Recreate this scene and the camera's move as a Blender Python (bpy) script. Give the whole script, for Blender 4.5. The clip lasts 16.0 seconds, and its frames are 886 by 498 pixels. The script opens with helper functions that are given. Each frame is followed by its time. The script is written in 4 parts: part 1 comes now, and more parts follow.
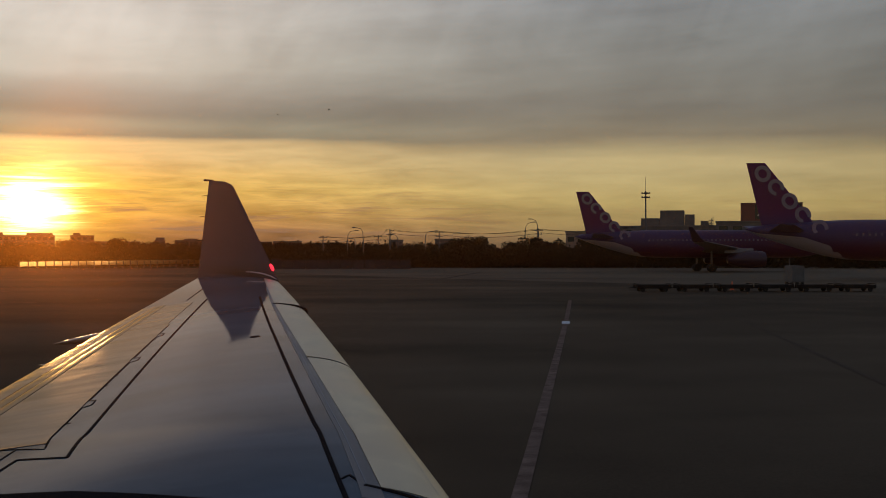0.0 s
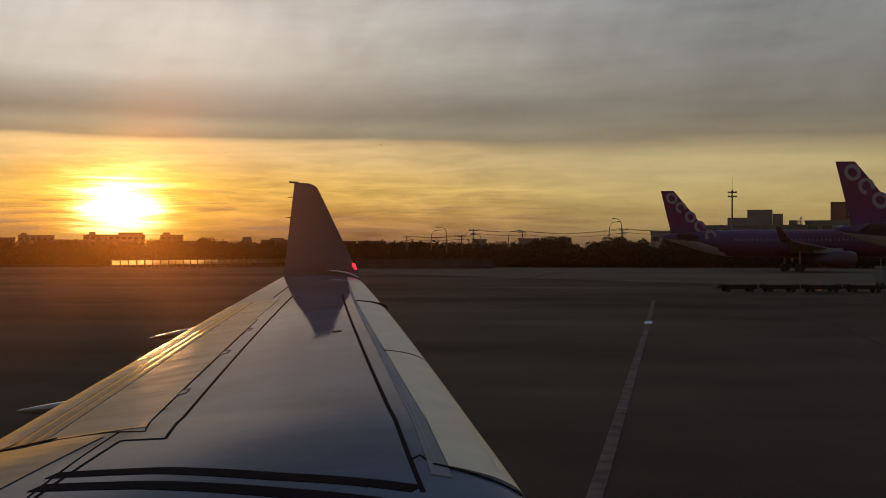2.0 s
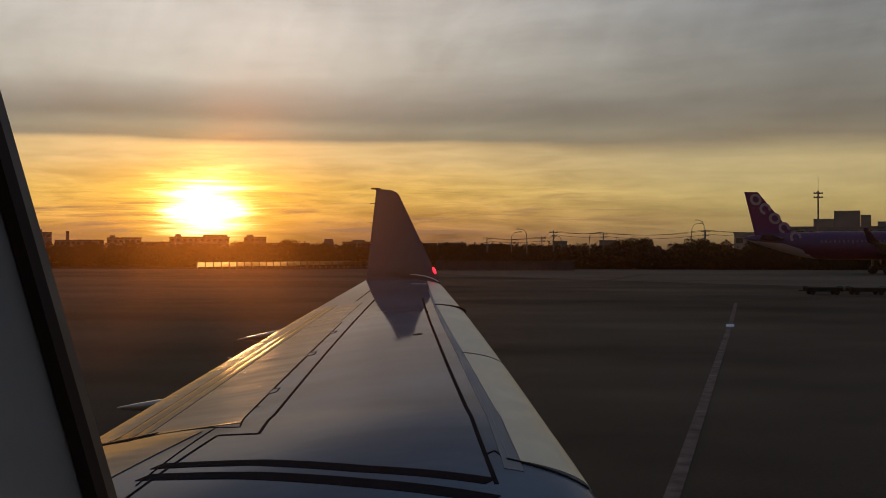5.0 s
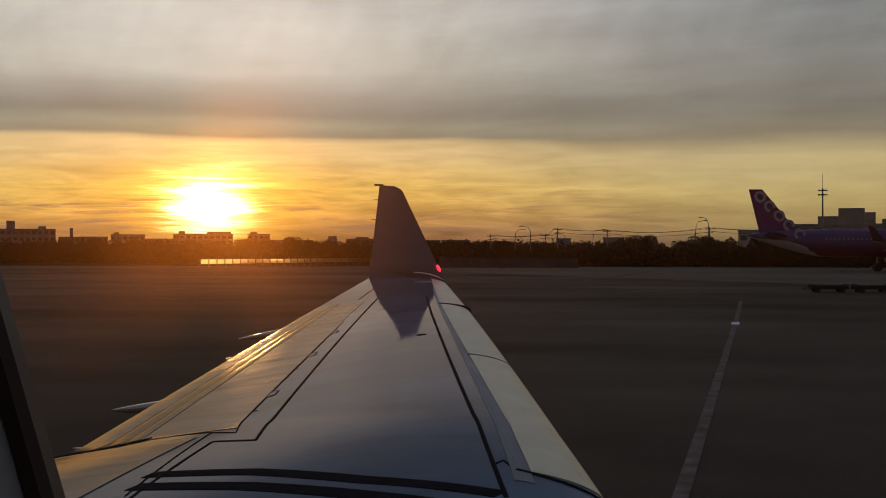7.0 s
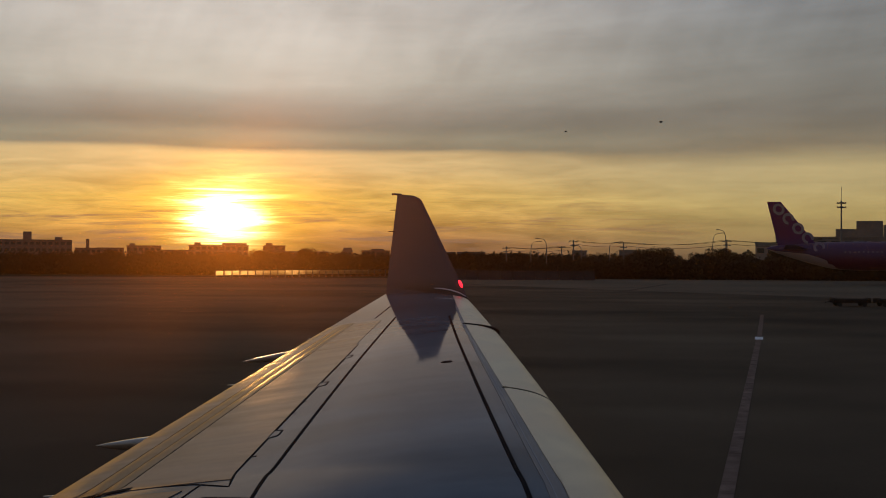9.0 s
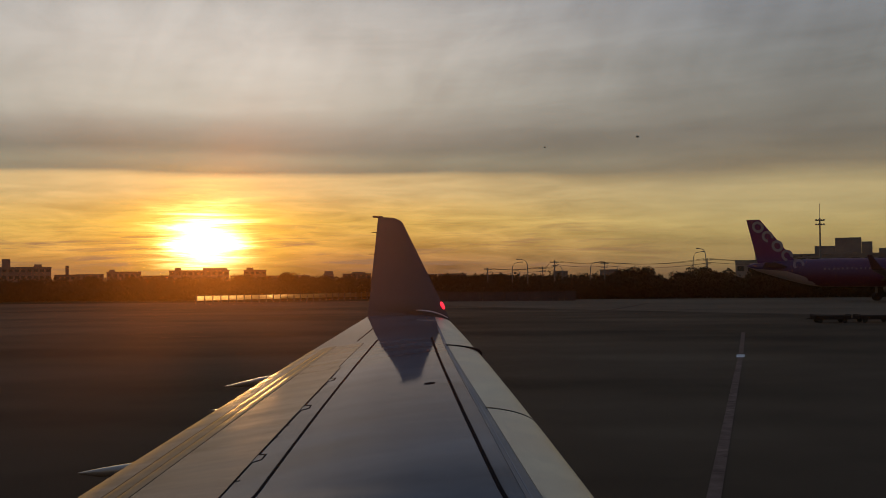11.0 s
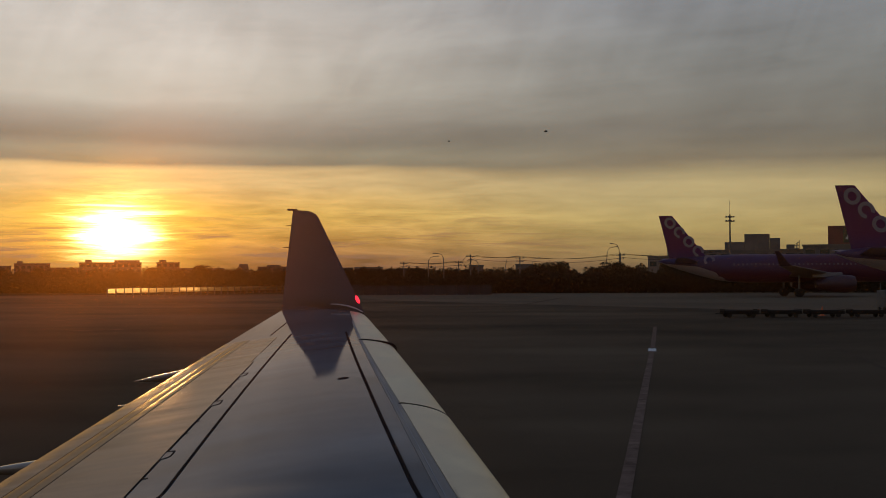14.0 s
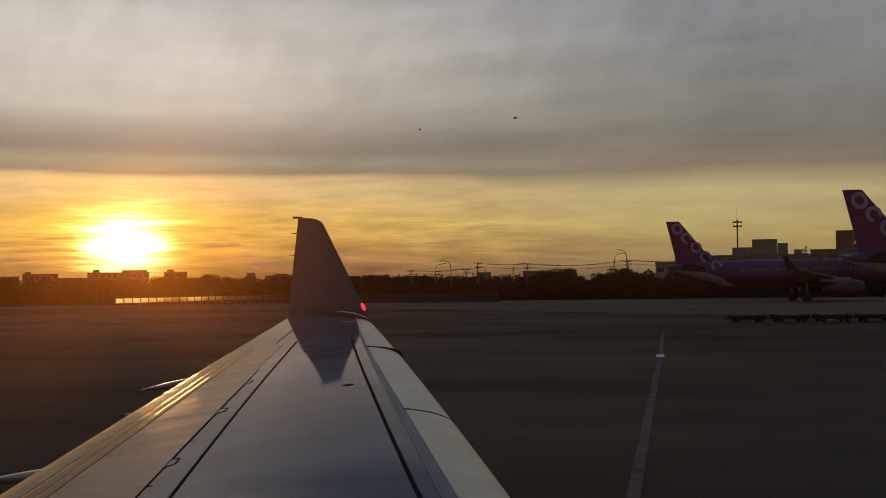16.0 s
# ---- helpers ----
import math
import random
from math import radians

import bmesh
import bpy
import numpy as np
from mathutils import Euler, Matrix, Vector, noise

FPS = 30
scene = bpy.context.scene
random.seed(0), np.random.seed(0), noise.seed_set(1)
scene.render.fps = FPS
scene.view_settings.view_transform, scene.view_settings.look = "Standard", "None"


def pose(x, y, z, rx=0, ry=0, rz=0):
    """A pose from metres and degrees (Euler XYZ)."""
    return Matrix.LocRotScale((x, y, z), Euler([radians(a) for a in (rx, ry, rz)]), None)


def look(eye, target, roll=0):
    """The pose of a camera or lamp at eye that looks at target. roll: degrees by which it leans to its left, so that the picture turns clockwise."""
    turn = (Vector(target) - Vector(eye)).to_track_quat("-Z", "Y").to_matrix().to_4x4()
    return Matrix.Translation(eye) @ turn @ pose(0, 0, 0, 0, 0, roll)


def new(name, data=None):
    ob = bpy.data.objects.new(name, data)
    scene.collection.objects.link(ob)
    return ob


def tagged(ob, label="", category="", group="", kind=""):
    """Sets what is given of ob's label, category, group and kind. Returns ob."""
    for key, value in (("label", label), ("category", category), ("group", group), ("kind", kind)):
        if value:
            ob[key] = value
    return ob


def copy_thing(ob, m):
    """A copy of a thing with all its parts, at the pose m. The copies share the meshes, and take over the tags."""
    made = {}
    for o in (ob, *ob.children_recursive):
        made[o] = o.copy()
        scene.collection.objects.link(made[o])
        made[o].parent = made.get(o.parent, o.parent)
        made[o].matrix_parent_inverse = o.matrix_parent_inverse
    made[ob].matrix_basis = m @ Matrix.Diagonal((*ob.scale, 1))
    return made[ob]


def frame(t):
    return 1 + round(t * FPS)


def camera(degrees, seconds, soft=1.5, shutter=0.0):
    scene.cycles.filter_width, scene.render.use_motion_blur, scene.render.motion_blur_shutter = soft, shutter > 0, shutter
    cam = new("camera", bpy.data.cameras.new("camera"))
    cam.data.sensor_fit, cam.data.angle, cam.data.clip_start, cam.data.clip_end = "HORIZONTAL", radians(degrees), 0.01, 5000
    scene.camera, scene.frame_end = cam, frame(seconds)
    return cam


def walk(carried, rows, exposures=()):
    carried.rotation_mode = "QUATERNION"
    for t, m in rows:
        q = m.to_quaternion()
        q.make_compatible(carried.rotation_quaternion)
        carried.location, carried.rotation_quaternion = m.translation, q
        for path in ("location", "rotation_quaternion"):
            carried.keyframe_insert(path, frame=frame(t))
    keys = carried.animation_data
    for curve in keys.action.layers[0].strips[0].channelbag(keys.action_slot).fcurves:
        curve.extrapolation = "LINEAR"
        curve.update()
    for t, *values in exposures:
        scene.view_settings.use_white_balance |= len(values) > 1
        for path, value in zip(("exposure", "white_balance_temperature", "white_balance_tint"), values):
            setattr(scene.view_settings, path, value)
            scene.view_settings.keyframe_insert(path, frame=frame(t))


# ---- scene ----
# ---- camera and its walk ----
cam = camera(40.94, 16.0, 0.75)
RISE = 0.25   # how much higher the jet stands on its wheels than its own base plane
ROWS = [
    (0, 0.069, -0.472, 2.693, 90.14, 0.06, -3.86),
    (0.5, 0.127, -0.691, 2.709, 90.16, 0.01, -3.59),
    (1, 0.142, -0.761, 2.711, 90.12, -0.01, -2.89),
    (1.5, 0.103, -0.793, 2.705, 90.59, -0.02, -1.44),
    (2, 0.117, -0.818, 2.693, 90.12, -0.01, 0.17),
    (2.5, 0.158, -1.001, 2.708, 90.64, -0.05, 0.99),
    (3, 0.194, -1.064, 2.716, 90.67, -0.04, 2.02),
    (3.5, 0.136, -0.984, 2.712, 90.79, 0.04, 3.06),
    (4, 0.130, -1.096, 2.742, 90.18, 0.10, 3.46),
    (4.5, 0.139, -1.135, 2.732, 90.25, 0.05, 3.78),
    (6.8, 0.153, -1.116, 2.716, 89.89, -0.05, 4.38),
    (7, 0.121, -0.892, 2.727, 90.07, -0.04, 4.22),
    (7.5, 0.024, -0.025, 2.755, 90.06, -0.12, 4.21),
    (8, 0.009, -0.028, 2.762, 90.16, -0.07, 4.47),
    (8.5, -0.019, 0.007, 2.754, 90.38, -0.35, 4.88),
    (9, -0.019, -0.004, 2.750, 90.64, -0.20, 4.95),
    (11.5, -0.019, -0.014, 2.746, 91.78, 0.80, 3.75),
    (12, -0.018, 0.017, 2.754, 91.19, 0.65, 2.58),
    (12.5, -0.011, 0.004, 2.743, 91.23, 0.02, -0.09),
    (13, -0.010, 0.030, 2.750, 91.36, 0.08, -0.24),
    (13.5, -0.004, 0.033, 2.750, 91.25, 0.23, 0.06),
    (14, -0.012, 0.022, 2.750, 91.37, 0.30, 0.01),
    (14.5, -0.006, 0.023, 2.748, 91.32, 0.49, 0.12),
    (15, -0.003, 0.024, 2.746, 91.44, 0.44, 0.02),
    (15.5, -0.005, 0.022, 2.745, 91.57, 0.54, 0.11),
    (16, 0.006, 0.023, 2.740, 91.74, 0.72, 0.37),
]
walk(cam, [(t, pose(x, y, z + RISE, rx, ry, rz)) for t, x, y, z, rx, ry, rz in ROWS],
     [(0, 0.18), (1, 0.33), (1.5, 0.25), (2, 0.17), (4.5, 0.13), (7.5, 0.20), (9, 0.07), (11.5, 0.05), (16, 0.09)])

# ---- world and sun ----
SUN_AZ, SUN_EL = -15.3, 2.2   # degrees: azimuth from +y towards +x, elevation


def lin(r, g, b):
    """Linear colour from 0-255 display values."""
    return tuple(((v / 255) / 12.92 if v / 255 <= 0.04045 else ((v / 255 + 0.055) / 1.055) ** 2.4) for v in (r, g, b)) + (1,)


class Nodes:
    """A thin wrapper to write node trees tersely."""

    def __init__(self, tree):
        self.t = tree
        tree.nodes.clear()

    def n(self, kind, **kw):
        node = self.t.nodes.new(kind)
        ins = kw.pop("ins", {})
        if "operation" in kw:
            node.operation = kw["operation"]
        if "use_clamp" in kw:
            node.use_clamp = kw["use_clamp"]
        if "data_type" in kw:
            node.data_type = kw["data_type"]
        if "blend_type" in kw:
            node.blend_type = kw["blend_type"]
        if "interpolation_type" in kw:
            node.interpolation_type = kw["interpolation_type"]
        if "rotation_type" in kw:
            node.rotation_type = kw["rotation_type"]
        for k, v in ins.items():
            self.put(node, k, v)
        return node

    def put(self, node, k, v):
        sock = node.inputs[k]
        if isinstance(v, bpy.types.Node):
            v = v.outputs[0]
        if isinstance(v, bpy.types.NodeSocket):
            self.t.links.new(v, sock)
        else:
            sock.default_value = v

    def math(self, op, a, b=0.0, clamp=False):
        return self.n("ShaderNodeMath", operation=op, use_clamp=clamp, ins={0: a, 1: b})

    def mix(self, fac, a, b, blend="MIX"):
        node = self.n("ShaderNodeMix", data_type="RGBA", blend_type=blend)
        self.put(node, 0, fac)
        self.put(node, 6, a)
        self.put(node, 7, b)
        return node.outputs[2]

    def ramp(self, fac, stops, interp="LINEAR"):
        node = self.n("ShaderNodeValToRGB")
        node.color_ramp.interpolation = interp
        el = node.color_ramp.elements
        while len(el) > 1:
            el.remove(el[-1])
        el[0].position, el[0].color = stops[0]
        for p, c in stops[1:]:
            e = el.new(p)
            e.color = c
        self.put(node, 0, fac)
        return node.outputs[0]

    def rng(self, v, a, b, c=0.0, d=1.0, smooth=True):
        return self.n("ShaderNodeMapRange", interpolation_type="SMOOTHSTEP" if smooth else "LINEAR",
                      ins={0: v, 1: a, 2: b, 3: c, 4: d}).outputs[0]


def build_world():
    world = bpy.data.worlds.new("world")
    scene.world = world
    world.use_nodes = True
    k = Nodes(world.node_tree)
    out = k.n("ShaderNodeOutputWorld")
    co = k.n("ShaderNodeTexCoord").outputs["Generated"]
    # turn the sky so that the sun stands over +y
    rot = k.n("ShaderNodeVectorRotate", rotation_type="Z_AXIS", ins={"Vector": co, "Angle": radians(SUN_AZ)})
    sep = k.n("ShaderNodeSeparateXYZ", ins={0: rot})
    az = k.math("DIVIDE", k.math("ARCTAN2", sep.outputs[0], sep.outputs[1]), radians(1))
    el = k.math("DIVIDE", k.math("ARCSINE", sep.outputs[2]), radians(1))
    sheet = k.n("ShaderNodeCombineXYZ", ins={0: az, 1: el, 2: 0.0})
    # slow wander of the cloud sheets
    warp = k.n("ShaderNodeTexNoise", ins={"Vector": k.n("ShaderNodeVectorMath", operation="MULTIPLY", ins={0: sheet, 1: (0.05, 0.16, 1)}), "Scale": 1.0, "Detail": 3.0})
    # the sheets sink a little away from the sun
    lean = k.math("MULTIPLY", k.math("MAXIMUM", k.math("SUBTRACT", az, 12.0), 0.0), 0.012)
    el2 = k.math("ADD", k.math("ADD", el, lean), k.math("MULTIPLY", k.math("SUBTRACT", warp.outputs[0], 0.5), 1.3))
    h = k.math("DIVIDE", el2, 40.0, True)
    d = lambda deg: deg / 40.0
    away = k.ramp(h, [(0.0, lin(100, 84, 66)), (d(0.7), lin(126, 104, 74)), (d(1.5), lin(162, 138, 90)), (d(2.6), lin(187, 165, 107)), (d(3.8), lin(186, 168, 120)),
                      (d(4.5), lin(186, 168, 123)), (d(5.0), lin(168, 154, 118)), (d(5.6), lin(136, 127, 108)), (d(6.2), lin(132, 127, 113)), (d(7.0), lin(123, 121, 113)), (d(8.2), lin(128, 128, 122)), (d(10.6), lin(136, 139, 138)),
                      (d(14), lin(138, 143, 150)), (d(20), lin(100, 110, 128)), (1.0, lin(94, 110, 138))])
    near = k.ramp(h, [(0.0, lin(134, 86, 56)), (d(0.7), lin(156, 106, 66)), (d(1.2), lin(180, 126, 72)), (d(1.7), lin(209, 153, 75)), (d(3.0), lin(225, 180, 90)), (d(3.7), lin(218, 177, 105)), (d(4.4), lin(217, 185, 129)),
                      (d(5.25), lin(216, 187, 136)), (d(5.42), lin(126, 129, 116)), (d(6.0), lin(141, 145, 130)), (d(6.5), lin(120, 126, 120)), (d(7.3), lin(152, 152, 144)), (d(8.6), lin(194, 192, 182)),
                      (d(11.5), lin(206, 202, 195)), (d(13.2), lin(192, 190, 186)), (d(16), lin(126, 131, 142)), (d(22), lin(88, 100, 124)), (1.0, lin(94, 110, 140))])
    side = k.rng(k.math("ABSOLUTE", az), 1.0, 27.0, 1.0, 0.0)
    base = k.mix(side, away, near)
    # streaked altostratus: long thin sheets, finer towards the horizon, softer overhead
    mul = lambda v: k.n("ShaderNodeVectorMath", operation="MULTIPLY", ins={0: sheet, 1: v})
    streak = k.n("ShaderNodeTexNoise", ins={"Vector": mul((0.05, 0.75, 1)), "Scale": 1.0, "Detail": 6.0, "Roughness": 0.6, "Distortion": 0.4})
    fine = k.n("ShaderNodeTexNoise", ins={"Vector": mul((0.26, 1.9, 1)), "Scale": 1.0, "Detail": 6.0, "Roughness": 0.62, "Distortion": 0.5})
    broad = k.n("ShaderNodeTexNoise", ins={"Vector": mul((0.10, 0.16, 1)), "Scale": 1.0, "Detail": 5.0, "Distortion": 0.6})
    low = k.math("MULTIPLY", k.rng(el, 0.5, 7.0, 1.0, 0.06), k.rng(k.math("ABSOLUTE", az), 12.0, 26.0, 1.0, 0.3))
    mottle = k.n("ShaderNodeTexNoise", ins={"Vector": k.n("ShaderNodeVectorRotate", rotation_type="Z_AXIS", ins={"Vector": mul((0.16, 0.34, 1)), "Angle": radians(-14)}), "Scale": 1.0, "Detail": 7.0, "Roughness": 0.55, "Distortion": 0.8})
    mid = k.rng(el, 4.0, 10.0, 0.8, 0.2)
    tone = k.math("MULTIPLY", k.math("MULTIPLY", k.math("SUBTRACT", streak.outputs[0], 0.5), 0.85), mid)
    tone = k.math("ADD", tone, k.math("MULTIPLY", k.math("SUBTRACT", broad.outputs[0], 0.5), 0.40))
    tone = k.math("ADD", tone, k.math("MULTIPLY", k.math("MULTIPLY", k.math("SUBTRACT", fine.outputs[0], 0.5), 2.0), low))
    tone = k.math("ADD", tone, k.math("MULTIPLY", k.math("MULTIPLY", k.math("SUBTRACT", mottle.outputs[0], 0.5), 0.42), k.rng(el, 5.0, 8.0)))
    # long sheets that climb away from the sun
    climb = k.n("ShaderNodeTexNoise", ins={"Vector": k.n("ShaderNodeVectorMath", operation="MULTIPLY", ins={0: k.n("ShaderNodeVectorRotate", rotation_type="Z_AXIS", ins={"Vector": sheet, "Angle": radians(-7)}), 1: (0.045, 0.62, 1)}), "Scale": 1.0, "Detail": 7.0, "Roughness": 0.55, "Distortion": 0.5})
    tone = k.math("ADD", tone, k.math("MULTIPLY", k.math("MULTIPLY", k.math("SUBTRACT", climb.outputs[0], 0.5), 0.5), k.math("MULTIPLY", k.rng(el, 4.5, 6.5), k.rng(az, 6.0, 16.0))))
    # feathery wisps high up
    wisp = k.n("ShaderNodeTexNoise", ins={"Vector": k.n("ShaderNodeVectorMath", operation="MULTIPLY", ins={0: k.n("ShaderNodeVectorRotate", rotation_type="Z_AXIS", ins={"Vector": sheet, "Angle": radians(-62)}), 1: (0.35, 1.5, 1)}), "Scale": 0.30, "Detail": 8.0, "Roughness": 0.55, "Distortion": 1.2})
    tone = k.math("ADD", tone, k.math("MULTIPLY", k.math("MULTIPLY", k.math("SUBTRACT", wisp.outputs[0], 0.5), 0.30), k.rng(el, 6.5, 10.0)))
    # the eastern half of the sky has gone dim
    dim = k.rng(k.math("ABSOLUTE", az), 12.0, 125.0, 1.0, 0.86)
    dim = k.math("MULTIPLY", dim, k.rng(az, 20.0, 42.0, 1.0, 0.8))
    gain = k.math("MULTIPLY", k.math("ADD", 1.0, tone), dim)
    grey = lambda v: k.n("ShaderNodeCombineXYZ", ins={0: v, 1: v, 2: v}).outputs[0]
    cloud = k.mix(1.0, base, grey(gain), "MULTIPLY")
    # thin mauve cloud bars low over the horizon
    bars = k.n("ShaderNodeTexNoise", ins={"Vector": mul((0.17, 2.9, 1)), "Scale": 1.0, "Detail": 6.0, "Roughness": 0.65, "Distortion": 0.9})
    bar = k.math("MULTIPLY", k.rng(bars.outputs[0], 0.50, 0.66), k.rng(k.math("ABSOLUTE", k.math("SUBTRACT", el, 1.3)), 0.4, 2.4, 0.9, 0.0))
    bar = k.math("MULTIPLY", bar, k.rng(k.math("ABSOLUTE", az), 12.0, 26.0, 1.0, 0.2))
    cloud = k.mix(bar, cloud, lin(140, 106, 84))
    # clear air behind the sheets
    sky = k.n("ShaderNodeTexSky")
    sky.sky_type, sky.sun_disc, sky.sun_elevation, sky.sun_rotation = "NISHITA", False, radians(SUN_EL), radians(SUN_AZ)
    sky.air_density, sky.dust_density = 1.5, 4.0
    air = k.mix(1.0, sky.outputs[0], (0.08, 0.08, 0.08, 1), "MULTIPLY")
    mixed = k.mix(0.95, air, cloud)
    # the low sun, spread by haze, and its aureole, streaked by the thin clouds before it
    dz = k.math("SUBTRACT", el, SUN_EL)
    rr = k.math("SQRT", k.math("ADD", k.math("POWER", k.math("MULTIPLY", az, 0.72), 2.0), k.math("POWER", dz, 2.0)))
    ragged = k.math("MAXIMUM", k.math("ADD", rr, k.math("MULTIPLY", k.math("SUBTRACT", bars.outputs[0], 0.5), 3.4)), 0.0)
    disc = k.math("POWER", 2.718, k.math("MULTIPLY", k.math("POWER", ragged, 2.0), -1.2))
    glow = k.math("POWER", 2.718, k.math("MULTIPLY", ragged, -1.0))
    halo = k.math("POWER", 2.718, k.math("MULTIPLY", rr, -0.17))
    c1 = k.mix(1.0, (9.0, 7.0, 3.2, 1), grey(disc), "MULTIPLY")
    c2 = k.mix(1.0, (1.8, 1.22, 0.0, 1), grey(glow), "MULTIPLY")
    c3 = k.mix(1.0, (0.085, 0.05, 0.004, 1), grey(halo), "MULTIPLY")
    total = k.mix(1.0, k.mix(1.0, k.mix(1.0, mixed, c1, "ADD"), c2, "ADD"), c3, "ADD")
    bg = k.n("ShaderNodeBackground", ins={"Color": total, "Strength": 1.0})
    k.put(out, 0, bg)


build_world()
sun = new("sun", bpy.data.lights.new("sun", "SUN"))
sun.data.energy, sun.data.angle, sun.data.color = 0.16, radians(3.0), (1.0, 0.56, 0.22)
sa, se = radians(SUN_AZ), radians(SUN_EL)
TO_SUN = Vector((math.sin(sa) * math.cos(se), math.cos(sa) * math.cos(se), math.sin(se)))
sun.matrix_world = look(TO_SUN * 40, (0, 0, 0))


# ---- materials ----
def material(name, color, rough=0.5, metal=0.0, var=0.15, scale=3.0, stretch=(1, 1, 1), bump=0.0, bump_scale=40.0, second=None, spec=0.5, coat=0.0, piece=0.0, emit=None, rough_var=0.1, ior=1.5, turn=0.0, trans=0.0, bow=None, sheen_tint=None):
    """A painted, stony or metal surface with variation at two scales; its mirror sheen takes a warm sky tint if one is
    given.
    """
    m = bpy.data.materials.new(name)
    m.use_nodes = True
    k = Nodes(m.node_tree)
    out = k.n("ShaderNodeOutputMaterial")
    b = k.n("ShaderNodeBsdfPrincipled")
    co = k.n("ShaderNodeVectorRotate", rotation_type="Z_AXIS", ins={"Vector": k.n("ShaderNodeTexCoord").outputs["Object"], "Angle": radians(turn)})
    co = k.n("ShaderNodeVectorMath", operation="MULTIPLY", ins={0: co, 1: stretch})
    n1 = k.n("ShaderNodeTexNoise", ins={"Vector": co, "Scale": scale, "Detail": 6.0, "Roughness": 0.6})
    n2 = k.n("ShaderNodeTexNoise", ins={"Vector": co, "Scale": scale * 9.0, "Detail": 4.0})
    dark = tuple(c * (1 - var) for c in color[:3]) + (1,)
    lite = tuple(min(1, c * (1 + var)) for c in color[:3]) + (1,)
    if second:
        lite = tuple(second) + (1,)
    col = k.ramp(n1.outputs[0], [(0.32, dark), (0.68, lite)])
    col = k.mix(k.math("MULTIPLY", n2.outputs[0], 0.35), col, dark)
    if piece:
        info = k.n("ShaderNodeObjectInfo")
        g = k.rng(info.outputs["Random"], 0.0, 1.0, 1 - piece, 1 + piece, False)
        col = k.mix(1.0, col, k.n("ShaderNodeCombineXYZ", ins={0: g, 1: g, 2: g}).outputs[0], "MULTIPLY")
    k.put(b, "Base Color", col)
    k.put(b, "Roughness", k.rng(n1.outputs[0], 0.3, 0.7, max(0.02, rough - rough_var), min(1, rough + rough_var), False))
    k.put(b, "Metallic", metal)
    k.put(b, "Specular IOR Level", spec)
    k.put(b, "IOR", ior)
    k.put(b, "Coat Weight", coat)
    k.put(b, "Coat Roughness", 0.12)
    if emit:
        k.put(b, "Emission Color", tuple(emit[:3]) + (1,))
        k.put(b, "Emission Strength", emit[3])
    lie = facing = None
    if bow:
        # a shallow rise of the sheet between two stations of the span
        rise = k.rng(k.n("ShaderNodeSeparateXYZ", ins={0: k.n("ShaderNodeTexCoord").outputs["Object"]}).outputs[1], bow[0], bow[1], 0.0, bow[2])
        lie = k.n("ShaderNodeBump", ins={"Strength": 1.0, "Distance": 1.0, "Height": rise})
        k.put(b, "Normal", lie)
        facing = lie
    if bump:
        n3 = k.n("ShaderNodeTexNoise", ins={"Vector": co, "Scale": bump_scale, "Detail": 5.0})
        fine = k.n("ShaderNodeBump", ins={"Strength": bump, "Distance": 0.02, "Height": n3.outputs[0]})
        if lie:
            k.put(fine, "Normal", lie)
        k.put(b, "Normal", fine)
        facing = fine
    if sheen_tint:
        k.put(b, "Specular IOR Level", 0.0)
        shine = k.n("ShaderNodeBsdfGlossy", ins={"Color": tuple(sheen_tint) + (1,), "Roughness": k.rng(n1.outputs[0], 0.3, 0.7, max(0.02, rough - rough_var), rough + rough_var, False)})
        fres = k.n("ShaderNodeFresnel", ins={"IOR": ior})
        if facing:
            k.put(shine, "Normal", facing)
            k.put(fres, "Normal", facing)
        k.put(out, 0, k.n("ShaderNodeMixShader", ins={0: fres, 1: b, 2: shine}))
    elif trans:
        tl = k.n("ShaderNodeBsdfTranslucent", ins={"Color": col})
        k.put(out, 0, k.n("ShaderNodeMixShader", ins={0: trans, 1: b, 2: tl}))
    else:
        k.put(out, 0, b)
    return m


def livery_material(name, first, second):
    """Aircraft paint that runs from one colour at the tail to another towards the nose, the fin's top and the belly."""
    m = bpy.data.materials.new(name)
    m.use_nodes = True
    k = Nodes(m.node_tree)
    out = k.n("ShaderNodeOutputMaterial")
    co = k.n("ShaderNodeTexCoord").outputs["Object"]
    sep = k.n("ShaderNodeSeparateXYZ", ins={0: co})
    wob = k.n("ShaderNodeTexNoise", ins={"Vector": co, "Scale": 0.5, "Detail": 3.0})
    z = k.math("ADD", sep.outputs[2], k.math("MULTIPLY", k.math("SUBTRACT", wob.outputs[0], 0.5), 0.8))
    f = k.math("MAXIMUM", k.rng(sep.outputs[0], 11.0, 27.0), k.math("MAXIMUM", k.rng(z, 5.4, 7.4), k.rng(z, 4.5, 3.0)))
    col = k.mix(f, tuple(first) + (1,), tuple(second) + (1,))
    col = k.mix(k.math("MULTIPLY", wob.outputs[0], 0.3), col, (0.03, 0.02, 0.04, 1))
    b = k.n("ShaderNodeBsdfPrincipled", ins={"Base Color": col, "Roughness": 0.45, "Specular IOR Level": 0.3})
    k.put(out, 0, b)
    return m


